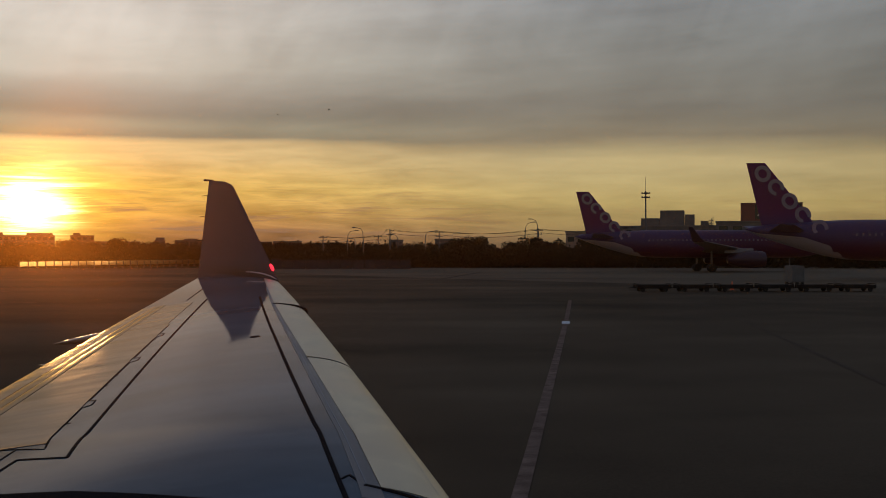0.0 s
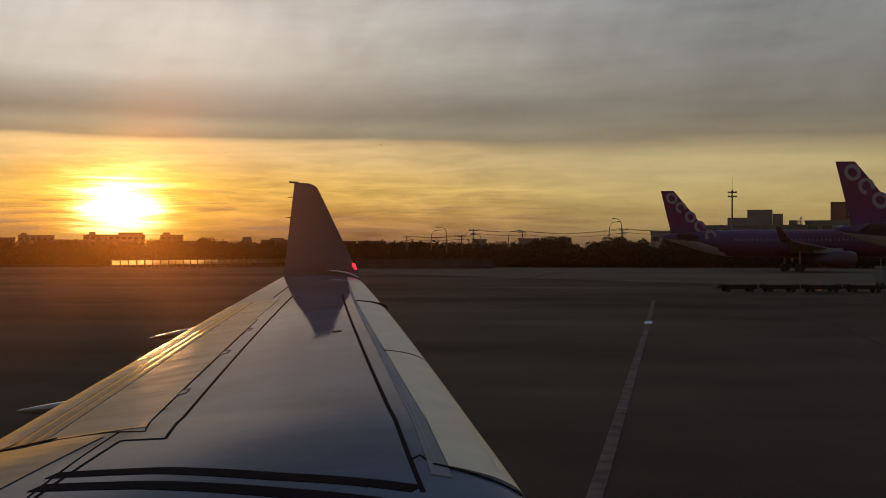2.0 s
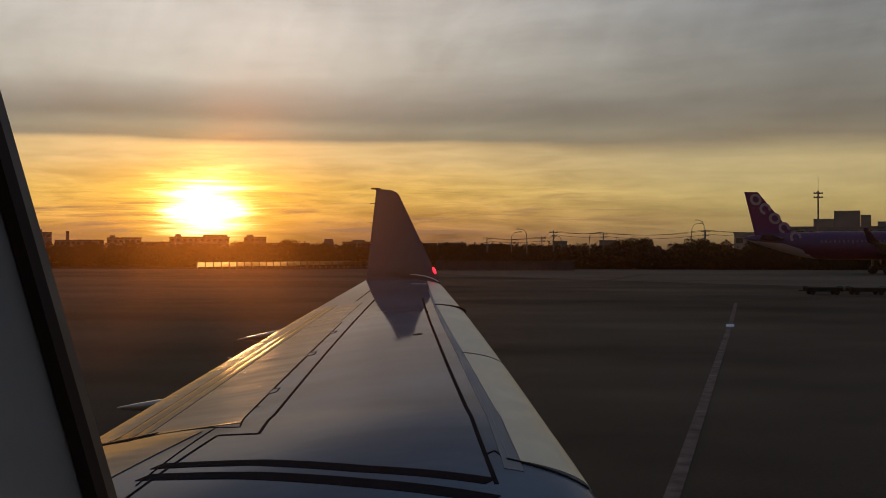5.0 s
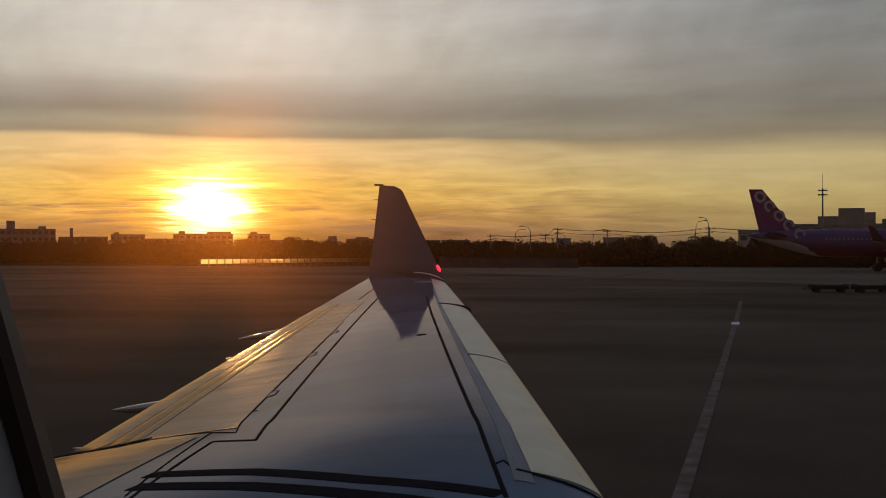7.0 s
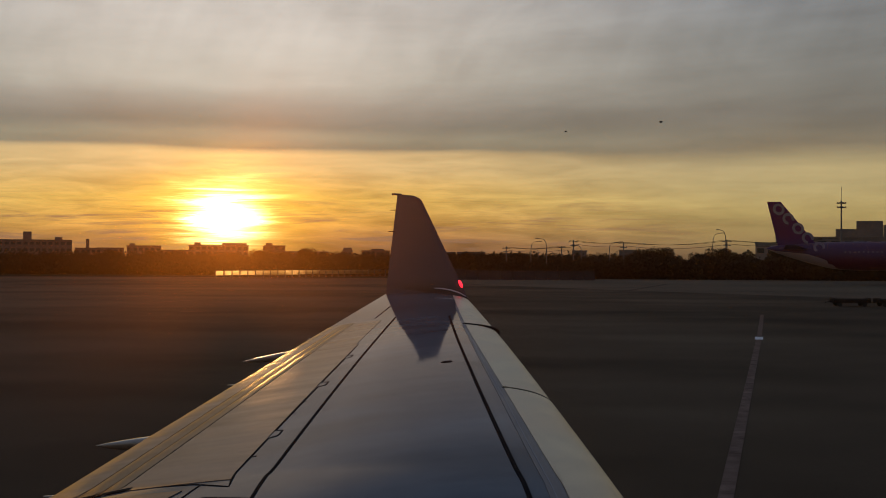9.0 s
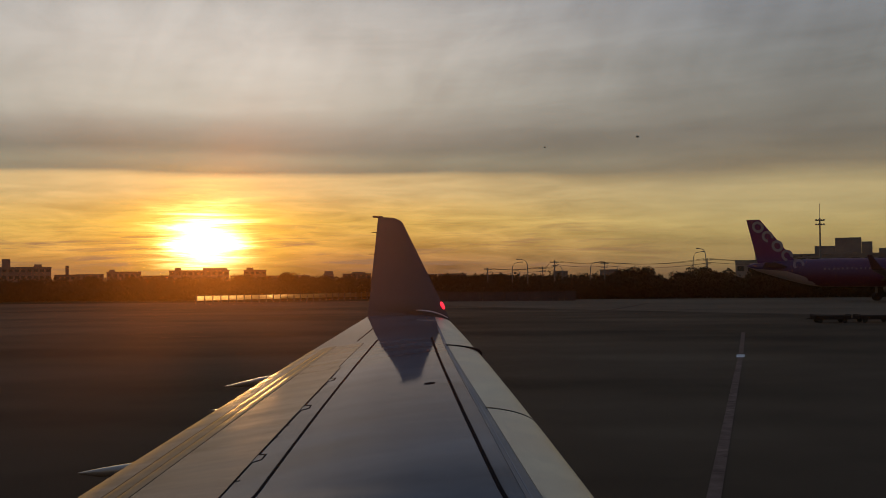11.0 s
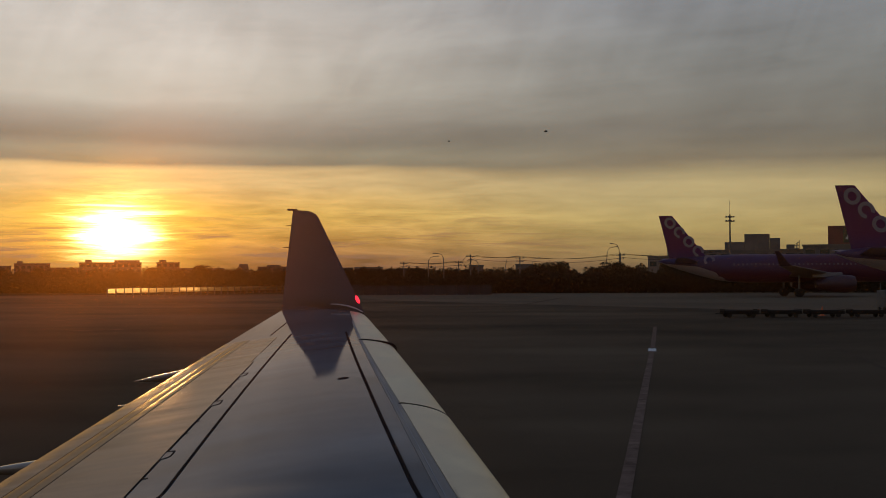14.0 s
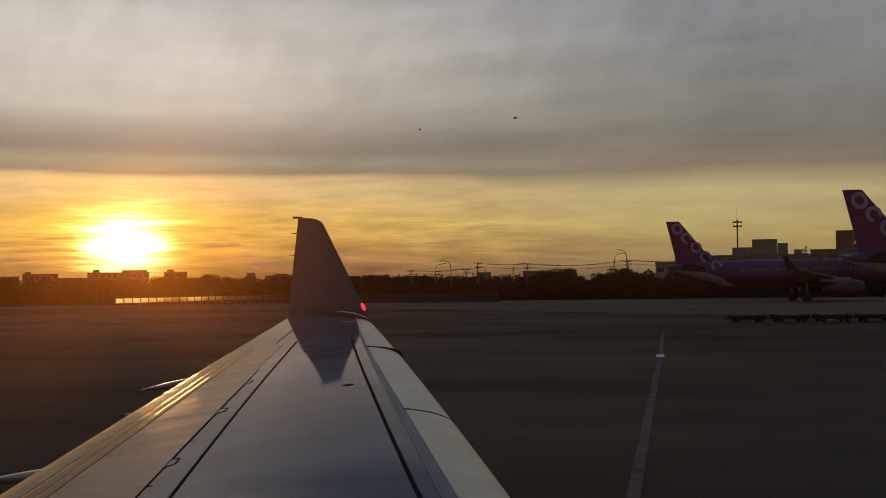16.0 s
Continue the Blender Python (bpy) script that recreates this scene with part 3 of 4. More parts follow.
seam("walkway_stripe", [(1.318, 0.61), (1.335, 0.44), (1.375, 0.286), (1.392, 0.13)], 0.075, lift=0.0003, label="black walkway stripe")
seam("walkway_stripe", [(1.380, 0.60), (1.400, 0.433), (1.435, 0.278), (1.46, 0.13)], 0.085, lift=0.0003, label="black walkway stripe")

seam("panel_joint", [(1.283, 0.105), (1.25, 0.118), (1.27, 0.128)], 0.008, steps=4)

for s0 in (0.62, 0.66, 0.80, 0.84, 0.96):
    seam("hinge_bracket", [(s0, hinge(s0) - 0.012), (s0 + 0.002, hinge(s0) + 0.03)], 0.006, steps=3)

# fuel cap, rivets
cp = wing_at(0.673, 0.252, 1, 0.0)
cn = (wing_at(0.683, 0.252) - cp).cross(wing_at(0.673, 0.262) - cp).normalized()
cn = cn if cn.z > 0 else -cn
bm = bmnew()
bmesh.ops.create_cone(bm, cap_ends=True, segments=24, radius1=0.034, radius2=0.032, depth=0.010, matrix=Matrix.Translation(cp - cn * 0.0045) @ cn.to_track_quat("Z", "Y").to_matrix().to_4x4())
part("fuel_cap", bm, M_STRIP, airliner, "small dark round fuel cap")
bm = bmnew()
for i in range(90):
    s = 0.80 + 0.46 * i / 90
    for x in (0.022, 0.092):
        q = wing_at(s, x, 1, 0.0035)
        bmesh.ops.create_circle(bm, cap_ends=True, segments=6, radius=0.003, matrix=Matrix.Translation(q))
tagged(part("rivets", bm, M_STEEL, airliner, "rows of small slat rivets"), kind="stuff")


def winglet_ring(le, te, n, thick):
    """A lens-shaped section between a nose and a tail point."""
    ring = []
    for j in range(13):
        x = (1 - math.cos(math.pi * j / 12)) / 2
        ring.append(le.lerp(te, x) + n * half(x) * thick)
    for j in range(11, 0, -1):
        x = (1 - math.cos(math.pi * j / 12)) / 2
        ring.append(le.lerp(te, x) - n * half(x) * thick)
    return ring


wle, wte = [LE[0].copy(), Vector((-1.335, 12.35, 3.44))], [TE[0].copy(), Vector((-1.60, 12.58, 3.468))]
out_n = Vector((0.39, 0.83, -0.4)).normalized()
bm = bmnew()
rings = []
for i in range(41):
    u = i / 40
    a, b = wle[0].lerp(wle[1], u), wte[0].lerp(wte[1], u)
    if u > 0.945:
        a = a.lerp(b, 0.24 * (1 - math.sqrt(max(0.0, 1 - ((u - 0.945) / 0.055) ** 2))))
    nn = Vector((0, 0, 1)).lerp(out_n, min(1, u * 5)).normalized()
    rings.append(winglet_ring(a, b, nn, (b - a).length * (1.0 if u < 0.9 else 0.7)))
loft(bm, rings)
winglet = part("winglet", bm, M_WINGLET, airliner, "dark upright winglet at the wing's tip", True)
bm = bmnew()
box(bm, -0.075, 0.06, -0.010, 0.010, -0.012, 0.010, 0.006)
bm.transform(pose(-1.60, 12.58, 3.474, 0, 4, -35))
part("static_wick", bm, M_WINGLET, winglet)
bm = bmnew()
bmesh.ops.create_uvsphere(bm, u_segments=14, v_segments=10, radius=1.0)
bm.transform(Matrix.Translation(wle[0].lerp(wle[1], 0.13) + Vector((-0.005, -0.02, 0.0))) @ pose(0, 0, 0, 0, -25, 0) @ Matrix.Diagonal((0.017, 0.03, 0.042, 1)))
part("nav_light", bm, M_RED, winglet, "glowing red navigation light", True)
# pale fillet where the winglet's nose runs into the wing, and wicks on its rear edge
bm = bmnew()
tube(bm, [wle[0].lerp(wte[0], f) + Vector((0.0, -0.012, h)) for f, h in ((0.02, 0.012), (0.10, 0.045), (0.20, 0.068), (0.32, 0.080), (0.40, 0.080))], [0.003, 0.006, 0.007, 0.006, 0.003], 8)
part("fillet", bm, M_WHITE, winglet, "pale fillet at the winglet's foot", True)
for f in (0.38, 0.62, 0.84):
    q = wte[0].lerp(wte[1], f)
    bm = bmnew()
    tube(bm, [q + Vector((0.02, -0.01, 0)), q + Vector((-0.03, 0.018, 0.003)), q + Vector((-0.06, 0.033, 0.002))], [0.006, 0.004, 0.003], 6)
    part("static_wick", bm, M_STRIP, winglet)


def fairing(s, length, drop, r, lead=0.55, rise=0.03):
    """A canoe-shaped flap track fairing under the trailing edge."""
    p = wing_at(s, 1.0)
    bm = bmnew()
    rings = []
    for i in range(65):
        u = i / 64
        c = p - AFT * lead + AFT * (lead + length) * u
        c.z = p.z - rise - drop * max(0.0, (lead + length) * u - lead + 0.15)
        w = r * math.sin(math.pi * min(0.999, max(0.001, u ** 0.75))) ** 0.75 + 0.002
        side = Vector((AFT.y, -AFT.x, 0))
        rings.append([c + side * math.cos(a) * w * 1.35 + Vector((0, 0, math.sin(a) * w * (0.55 if math.sin(a) > 0 else 0.9))) for a in [2 * math.pi * j / 56 for j in range(56)]])
    loft(bm, rings)
    return part("flap_fairing", bm, M_FAIR, airliner, "grey canoe-shaped flap track fairing", True)


fairing(0.463, 0.50, 0.16, 0.056, rise=0.022)
fairing(0.815, 0.52, 0.13, 0.068, rise=0.055)
fairing(0.635, 0.12, 0.03, 0.03, 0.3)
fairing(0.375, 0.10, 0.03, 0.03, 0.3)
fairing(0.98, 0.12, 0.03, 0.03, 0.3)

# window surround beside the seat: a curved jamb with a rolled inner edge
def jamb(z):
    return Vector((-0.466 - 0.296 * (z - 2.338) + 0.05 * max(0, 2.2 - z), 0.6, z))


def jamb_strip(name, profile, mat, parent, label):
    bm = bmnew()
    loft(bm, [[jamb(1.78 + 1.7 * i / 12) + Vector((x, y, 0)) for x, y in profile] for i in range(13)])
    return part(name, bm, mat, parent, label, True)


surround = jamb_strip("window_surround", [(-0.035, -0.02), (-0.055, -0.05), (-0.09, -0.10), (-0.13, -0.20), (-0.15, -0.25), (-0.26, -0.42), (-0.30, -0.5), (-0.9, -0.7), (-0.9, 0.03), (-0.035, 0.035)], M_TRIM, airliner, "grey curved cabin window surround")
jamb_strip("gasket", [(0.0, 0.02), (0.0, -0.012), (-0.012, -0.024), (-0.034, -0.022), (-0.034, 0.03)], M_GASKET, surround, "dark window gasket, browned for the red glow on its edge")

# fuselage around the cabin, open where the window bay is, with its floor, over the main wheels
bm = bmnew()
rings = []
stations = [-11.0, -10.4, -9.0, -7.0, -5.0, -3.4, -2.4, -1.7, -1.3, -0.9, -0.5, -0.1, 0.3, 0.7, 1.0, 1.5, 2.2, 3.4, 5.0, 7.0, 9.0, 10.4, 11.0]
ACROSS = Vector((0.423, 0.906, 0))
NA = 48
for m in stations:
    k = max(0.10, 1 - (abs(m) / 11.3) ** 6)
    c = ACROSS * -0.75 - AFT * m
    rings.append([bm.verts.new(c + ACROSS * math.cos(2 * math.pi * j / NA) * 1.36 * k + Vector((0, 0, 2.60 + math.sin(2 * math.pi * j / NA) * 1.36 * k))) for j in range(NA)])
for i, (q, w) in enumerate(zip(rings, rings[1:])):
    mm = (stations[i] + stations[i + 1]) / 2
    for j in range(NA):
        z = 2.60 + math.sin(2 * math.pi * (j + 0.5) / NA) * 1.36
        if -1.7 < mm < 1.0 and 2.02 < z < 3.52 and math.cos(2 * math.pi * (j + 0.5) / NA) > 0:
            continue
        bm.faces.new((q[j], q[(j + 1) % NA], w[(j + 1) % NA], w[j]))
bm.faces.new(rings[0][::-1])
bm.faces.new(rings[-1])
bmesh.ops.recalc_face_normals(bm, faces=bm.faces)
bmesh.ops.solidify(bm, geom=bm.faces[:], thickness=0.05)
part("fuselage", bm, M_WHITE, airliner, "white fuselage shell around the cabin", True)
bm = bmnew()
box(bm, -8.5, 8.5, -1.0, 1.0, 1.62, 1.68)
bm.transform(Matrix.Translation(ACROSS * -0.75) @ Matrix.Rotation(math.atan2(-0.423, 0.906), 4, "Z"))
part("cabin_floor", bm, M_SHELL, airliner, "dark cabin floor")


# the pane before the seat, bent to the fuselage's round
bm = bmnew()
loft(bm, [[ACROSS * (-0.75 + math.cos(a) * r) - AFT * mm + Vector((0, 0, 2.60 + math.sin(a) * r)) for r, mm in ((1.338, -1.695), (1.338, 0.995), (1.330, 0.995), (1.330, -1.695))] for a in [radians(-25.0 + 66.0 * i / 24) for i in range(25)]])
pane = part("window_pane", bm, M_ACRYLIC, airliner, "clear acrylic pane, its haze tinted red for the sun's veil", True)
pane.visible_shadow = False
# less haze on the cabin side shifts the painted veil right of the sun
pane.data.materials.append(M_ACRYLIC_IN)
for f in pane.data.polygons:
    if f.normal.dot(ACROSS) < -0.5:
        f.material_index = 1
# two grains of dirt on the pane
for px, pz, r in ((-0.0087, 2.819, 0.0005), (0.0385, 2.821, 0.0007)):
    a = math.asin((pz - 2.60) / 1.328)
    q = (-0.75 + math.cos(a) * 1.328 - ACROSS.x * px) / ACROSS.y
    bm = bmnew()
    bmesh.ops.create_icosphere(bm, subdivisions=1, radius=1.0)
    bm.transform(Matrix.Translation((px, q, pz)) @ Matrix.Diagonal((r * 1.4, r * 0.6, r * 0.7, 1)))
    part("dirt_speck", bm, M_RUBBER, pane, "dark grain of dirt")


def wheel(parent, at, axis, r, w):
    bm = bmnew()
    m = Matrix.Translation(at) @ axis.to_track_quat("Z", "Y").to_matrix().to_4x4()
    prof = [(r * 0.55, -w / 2), (r * 0.9, -w / 2), (r, -w * 0.32), (r, w * 0.32), (r * 0.9, w / 2), (r * 0.55, w / 2)]
    loft(bm, [[m @ Vector((math.cos(a) * q[0], math.sin(a) * q[0], q[1])) for a in [2 * math.pi * j / 20 for j in range(20)]] for q in prof])
    tyre = part("wheel", bm, M_RUBBER, parent, "black rubber tyre", True)
    bm = bmnew()
    bmesh.ops.create_cone(bm, cap_ends=True, segments=16, radius1=r * 0.54, radius2=r * 0.54, depth=w * 0.8, matrix=m)
    part("rim", bm, M_POLE, tyre)
    return tyre


SIDE = Vector((0.423, 0.906, 0))
for sgn in (1.75, -3.2):
    at = SIDE * sgn - AFT * -1.2
    for o in (-0.16, 0.16):
        wheel(airliner, Vector((at.x, at.y, 0.40 - RISE)) + SIDE * o, SIDE, 0.40, 0.24)
    bm = bmnew()
    tube(bm, [Vector((at.x, at.y, 0.40 - RISE)), Vector((at.x, at.y, 1.55))], 0.07, 10)
    part("gear_leg", bm, M_POLE, airliner)
nose = SIDE * -0.75 - AFT * 8.5
wheel(airliner, Vector((nose.x, nose.y, 0.3 - RISE)), SIDE, 0.30, 0.2)
bm = bmnew()
tube(bm, [Vector((nose.x, nose.y, 0.3 - RISE)), Vector((nose.x, nose.y, 1.2))], 0.06, 10)
part("gear_leg", bm, M_POLE, airliner)


# ---- parked narrow-body airliners ----
def narrowbody(m, label):
    """A purple and magenta narrow-body jet: nose towards +x, tail cone's end at the origin, wheels on z = 0."""
    jet = thing("parked_airliner", m, label, "aircraft", "airliners on the apron")
    prof = [(0.0, 5.15, 0.02), (1.2, 5.05, 0.42), (3.0, 4.85, 0.85), (5.5, 4.55, 1.32), (8.0, 4.28, 1.72), (9.2, 4.19, 1.86), (10.5, 4.12, 1.97), (12.5, 4.08, 2.05), (22, 4.08, 2.05), (32.0, 4.08, 2.05),
            (33.8, 4.02, 1.92), (35.4, 3.85, 1.55), (36.6, 3.62, 1.05), (37.3, 3.45, 0.55), (37.57, 3.38, 0.06)]

    def ring(x, z, r, a0, a1, n=13, lift=0.0):
        return [Vector((x, math.cos(a) * (r + lift), z + math.sin(a) * (r + lift))) for a in [a0 + (a1 - a0) * j / n for j in range(n + 1)]]
    bm = bmnew()
    loft(bm, [ring(x, z, r, 0, 2 * math.pi * 31 / 32, 31) for x, z, r in prof])
    part("fuselage", bm, M_PLUM, jet, "purple fuselage", True)
    bm = bmnew()
    loft(bm, [ring(x, z, r, -math.pi - a, a, 28, 0.03) for (x, z, r), a in zip(prof[:7], (0.0, -0.7, -0.3, -0.15, -0.45, -0.9, -1.45))], False)
    part("tail_underside", bm, M_UNDER, jet, "off-white underside of the tail", True)
    # fin
    bm = bmnew()
    rings = []
    for u in [i / 8 for i in range(9)]:
        le, te = Vector((7.1 - 5.0 * u, 0, 5.7 + 6.06 * u)), Vector((1.75 - 1.55 * u, 0, 5.4 + 6.36 * u))
        rings.append(winglet_ring(le, te, Vector((0, 1, 0)), (te - le).length * 0.9))
    loft(bm, rings)
    part("fin", bm, M_FIN, jet, "magenta tail fin with pale round shapes", True)
    # five pale shapes run down along the fin's front edge
    for sgn in (-1, 1):
        for i in range(5):
            u = 0.86 - 0.205 * i
            c = Vector((1.78 + 1.34 * i, sgn * (0.22 + 0.035 * i + (1.08 if i == 4 else 0)), 10.68 - 1.36 * i))
            bm = bmnew()
            outer, inner = (0.86, 0.79), (0.48, 0.42)
            tilt = radians(-48)
            R = lambda a, s: Vector((math.cos(tilt) * math.cos(a) * s[0] - math.sin(tilt) * math.sin(a) * s[1], 0, math.sin(tilt) * math.cos(a) * s[0] + math.cos(tilt) * math.sin(a) * s[1]))
            n = 20
            span = n if i in (0, 2) else 16
            A = [[bm.verts.new(c + R(2 * math.pi * j / n + 0.5, s) + Vector((0, y, 0))) for s, y in ((outer, 0), (inner, 0), (inner, sgn * 0.03), (outer, sgn * 0.03))] for j in range(span if span == n else span + 1)]
            cnt = len(A) if span == n else len(A) - 1
            for j in range(cnt):
                a, b = A[j], A[(j + 1) % len(A)]
                for q in range(4):
                    bm.faces.new((a[q], a[(q + 1) % 4], b[(q + 1) % 4], b[q]))
            part("marking", bm, M_LILAC, jet)
    # tailplanes
    for sgn in (-1, 1):
        bm = bmnew()
        loft(bm, [winglet_ring(Vector((5.9 - 3.0 * u, sgn * (0.7 + 5.5 * u), 5.0 + 0.55 * u)), Vector((2.3 - 0.7 * u, sgn * (0.7 + 5.5 * u), 5.0 + 0.55 * u)), Vector((0, 0, 1)), 3.2 * (1 - 0.5 * u)) for u in (0, 0.5, 1)])
        part("tailplane", bm, M_PLUM, jet, "purple tailplane", True)
        # wings with upturned tips
        bm = bmnew()
        st = [(0, 1.6, 25.6, 18.4, 3.0), (0.38, 6.3, 22.2, 17.6, 3.45), (1, 16.4, 14.6, 13.0, 4.35)]
        rr = [winglet_ring(Vector((a, sgn * y, z)), Vector((b, sgn * y, z - 0.1)), Vector((0, 0, 1)), (a - b)) for _, y, a, b, z in st]
        tips = [rr[-1], winglet_ring(Vector((14.0, sgn * 16.9, 4.7)), Vector((12.7, sgn * 16.9, 4.7)), Vector((0, sgn * -0.7, 0.7)), 1.2), winglet_ring(Vector((12.7, sgn * 17.25, 6.2)), Vector((12.15, sgn * 17.25, 6.2)), Vector((0, -sgn, 0)), 0.5)]
        loft(bm, rr)
        wg = part("wing", bm, M_JETWING, jet, "grey swept wing with an upturned tip", True)
        bm = bmnew()
        loft(bm, tips)
        part("wing_tip", bm, M_ENGINE, wg, "dark maroon upturned wing tip", True)
        # engine
        bm = bmnew()
        ep = [(21.0, 0.55), (21.8, 0.88), (23.4, 1.18), (25.0, 1.27), (26.1, 1.2), (26.45, 1.05), (26.3, 0.92), (25.5, 0.86)]
        loft(bm, [[Vector((x, sgn * 5.75 + math.cos(a) * r, 1.80 + math.sin(a) * r)) for a in [2 * math.pi * j / 20 for j in range(20)]] for x, r in ep])
        eng = part("engine", bm, M_ENGINE, jet, "dark maroon engine nacelle under the wing", True)
        bm = bmnew()
        box(bm, 20.6, 24.8, sgn * 5.75 - 0.12, sgn * 5.75 + 0.12, 2.75, 3.4, 0.05)
        part("pylon", bm, M_GREY, eng)
        for o in (-0.47, 0.47):
            wheel(jet, Vector((19.3, sgn * 3.8 + o, 0.58)), Vector((0, 1, 0)), 0.58, 0.42)
        bm = bmnew()
        tube(bm, [(19.3, sgn * 3.8, 0.58), (19.3, sgn * 3.8, 3.2)], 0.16, 10)
        part("gear_leg", bm, M_POLE, jet)
    for o in (-0.25, 0.25):
        wheel(jet, Vector((32.2, o, 0.38)), Vector((0, 1, 0)), 0.38, 0.25)
    bm = bmnew()
    tube(bm, [(32.2, 0, 0.38), (32.2, 0, 2.4)], 0.1, 10)
    part("gear_leg", bm, M_POLE, jet)
    # cabin windows
    for i in range(34):
        for sgn in (-1, 1):
            bm = bmnew()
            z = 4.62
            y = sgn * (math.sqrt(2.05 ** 2 - (z - 4.08) ** 2) + 0.012)
            x = 10.6 + i * 0.62
            box(bm, x - 0.11, x + 0.11, y - 0.02, y + 0.02, z - 0.16, z + 0.16, 0.04)
            part("cabin_window", bm, M_PANE, jet)
    return jet


narrowbody(pose(31.1, 172, 0, 0, 0, 0), "purple and magenta narrow-body jet parked on the apron")
narrowbody(pose(38.0, 115.5, 0, 0, 0, -2), "nearer purple and magenta narrow-body jet with a tall magenta fin")


# ---- baggage dollies, cone and ground unit on the apron ----
def dolly(m):
    d = thing("baggage_dolly", m, "low dark steel baggage dolly standing on the apron", "dolly", "row of dollies")
    bm = bmnew()
    box(bm, -1.25, 1.25, -0.75, 0.75, 0.24, 0.50, 0.02)
    part("deck", bm, M_DOLLY, d)
    for x in (-0.85, 0.85):
        for y in (-0.6, 0.6):
            wheel(d, Vector((x, y, 0.18)), Vector((0, 1, 0)), 0.18, 0.12)
    for x in (-1.22, 1.22):
        bm = bmnew()
        tube(bm, [(x, -0.7, 0.44), (x, -0.7, 0.57), (x, 0.7, 0.57), (x, 0.7, 0.44)], 0.03, 6)
        part("rail", bm, M_DOLLY, d)
    bm = bmnew()
    tube(bm, [(-1.25, 0, 0.34), (-1.75, 0, 0.26)], 0.03, 6)
    part("tow_bar", bm, M_DOLLY, d)
    return d


dl = dolly(pose(21.4, 86.0, 0, 0, 0, 0))
for i in range(1, 6):
    copy_thing(dl, pose(21.4 + i * 2.98, 86.0 - 0.25 * i, 0, 0, 0, random.uniform(-4, 4)))
bm = bmnew()
box(bm, -0.2, 0.2, -0.2, 0.2, 0.0, 0.03, 0.008)
tube(bm, [(0, 0, 0.03), (0, 0, 0.7)], [0.14, 0.025], 14)
cone = tagged(new("traffic_cone", finish("traffic_cone", bm, M_ORANGE)), "orange traffic cone standing beside the dollies", "cone")
cone.matrix_world = pose(28.2, 88.5, 0)
gu = thing("ground_power_unit", pose(36.6, 98, 0), "grey box-shaped ground unit on wheels", "ground equipment")
bm = bmnew()
box(bm, -0.55, 0.55, -0.9, 0.9, 0.35, 1.75, 0.06)
part("housing", bm, M_UNIT, gu)
for x in (-0.45, 0.45):
    for y in (-0.6, 0.6):
        wheel(gu, Vector((x, y, 0.22)), Vector((1, 0, 0)), 0.22, 0.14)


# ---- trees and hedges ----
def leaves(bm, c, rx, ry, rz, n, size, rng):
    """Small leaf clumps, thick towards the rim of a lumpy crown."""
    for _ in range(n):
        d = Vector((rng.gauss(0, 1), rng.gauss(0, 1), rng.gauss(0, 1))).normalized()
        k = rng.uniform(0.3, 0.88) ** 0.5
        k *= 0.90 + 0.22 * noise.noise(d * 1.9 + Vector(c))
        p = Vector(c) + Vector((d.x * rx * k, d.y * ry * k, d.z * rz * k))
        a = Vector((rng.gauss(0, 1), rng.gauss(0, 1), rng.gauss(0, 1))).normalized()
        b = a.orthogonal().normalized()
        e = a.cross(b)
        s = size * rng.uniform(0.5, 1.3)
        v = [bm.verts.new(p + b * s), bm.verts.new(p + e * s * 0.6), bm.verts.new(p - b * s), bm.verts.new(p - e * s * 0.6), bm.verts.new(p + a * s * 0.35)]
        for j in range(4):
            bm.faces.new((v[j], v[(j + 1) % 4], v[4]))


def tree(seed, height, spread):
    """A tree at the origin: tapered trunk with limbs and a ragged crown."""
    rng = random.Random(seed)
    t = thing("tree", pose(0, 0, -0.06), "dark broad-leaved tree at the airfield's edge", "tree", "trees along the edge")
    bm = bmnew()
    tube(bm, [(0, 0, 0), (0.1, 0.05, height * 0.3), (0.0, 0.1, height * 0.7)], [0.22, 0.16, 0.06], 7)
    for i in range(5):
        a = rng.uniform(0, 6.28)
        z = height * rng.uniform(0.25, 0.55)
        tube(bm, [(0.05, 0.05, z), (math.cos(a) * spread * 0.6, math.sin(a) * spread * 0.6, z + height * 0.25)], [0.09, 0.03], 5)
    part("trunk", bm, M_BARK, t)
    bm = bmnew()
    for i in range(7):
        a = rng.uniform(0, 6.28)
        q = rng.uniform(0.1, 0.6)
        z = height * (0.42 + 0.36 * rng.random())
        r = spread * rng.uniform(0.45, 0.75)
        leaves(bm, (math.cos(a) * spread * q, math.sin(a) * spread * q, z), r, r, height * rng.uniform(0.18, 0.27), 190, 0.24, rng)
    part("crown", bm, M_LEAF, t)
    return t


protos = [tree(11 + i, h, w) for i, (h, w) in enumerate(((5.6, 2.6), (6.4, 3.0), (5.0, 3.0), (7.0, 2.7)))]
rngt = random.Random(5)
spots = []
for i in range(46):       # far wood in front of the town
    spots.append((-27 + 26 * i / 46 + rngt.uniform(-0.3, 0.3), rngt.uniform(300, 345), rngt.uniform(0.78, 1.02)))
for i in range(44):       # belt behind the apron
    az = -4 + 13.5 * i / 44 + rngt.uniform(-0.2, 0.2)
    spots.append((az, rngt.uniform(255, 285), rngt.uniform(0.64, 0.86)))
for i in range(30):       # taller belt beside the stands
    az = 5.0 + 20 * i / 30 + rngt.uniform(-0.3, 0.3)
    spots.append((az, rngt.uniform(222, 240), rngt.uniform(0.78, 1.0) + 0.12 * max(0, min(1, (az - 7) / 3))))
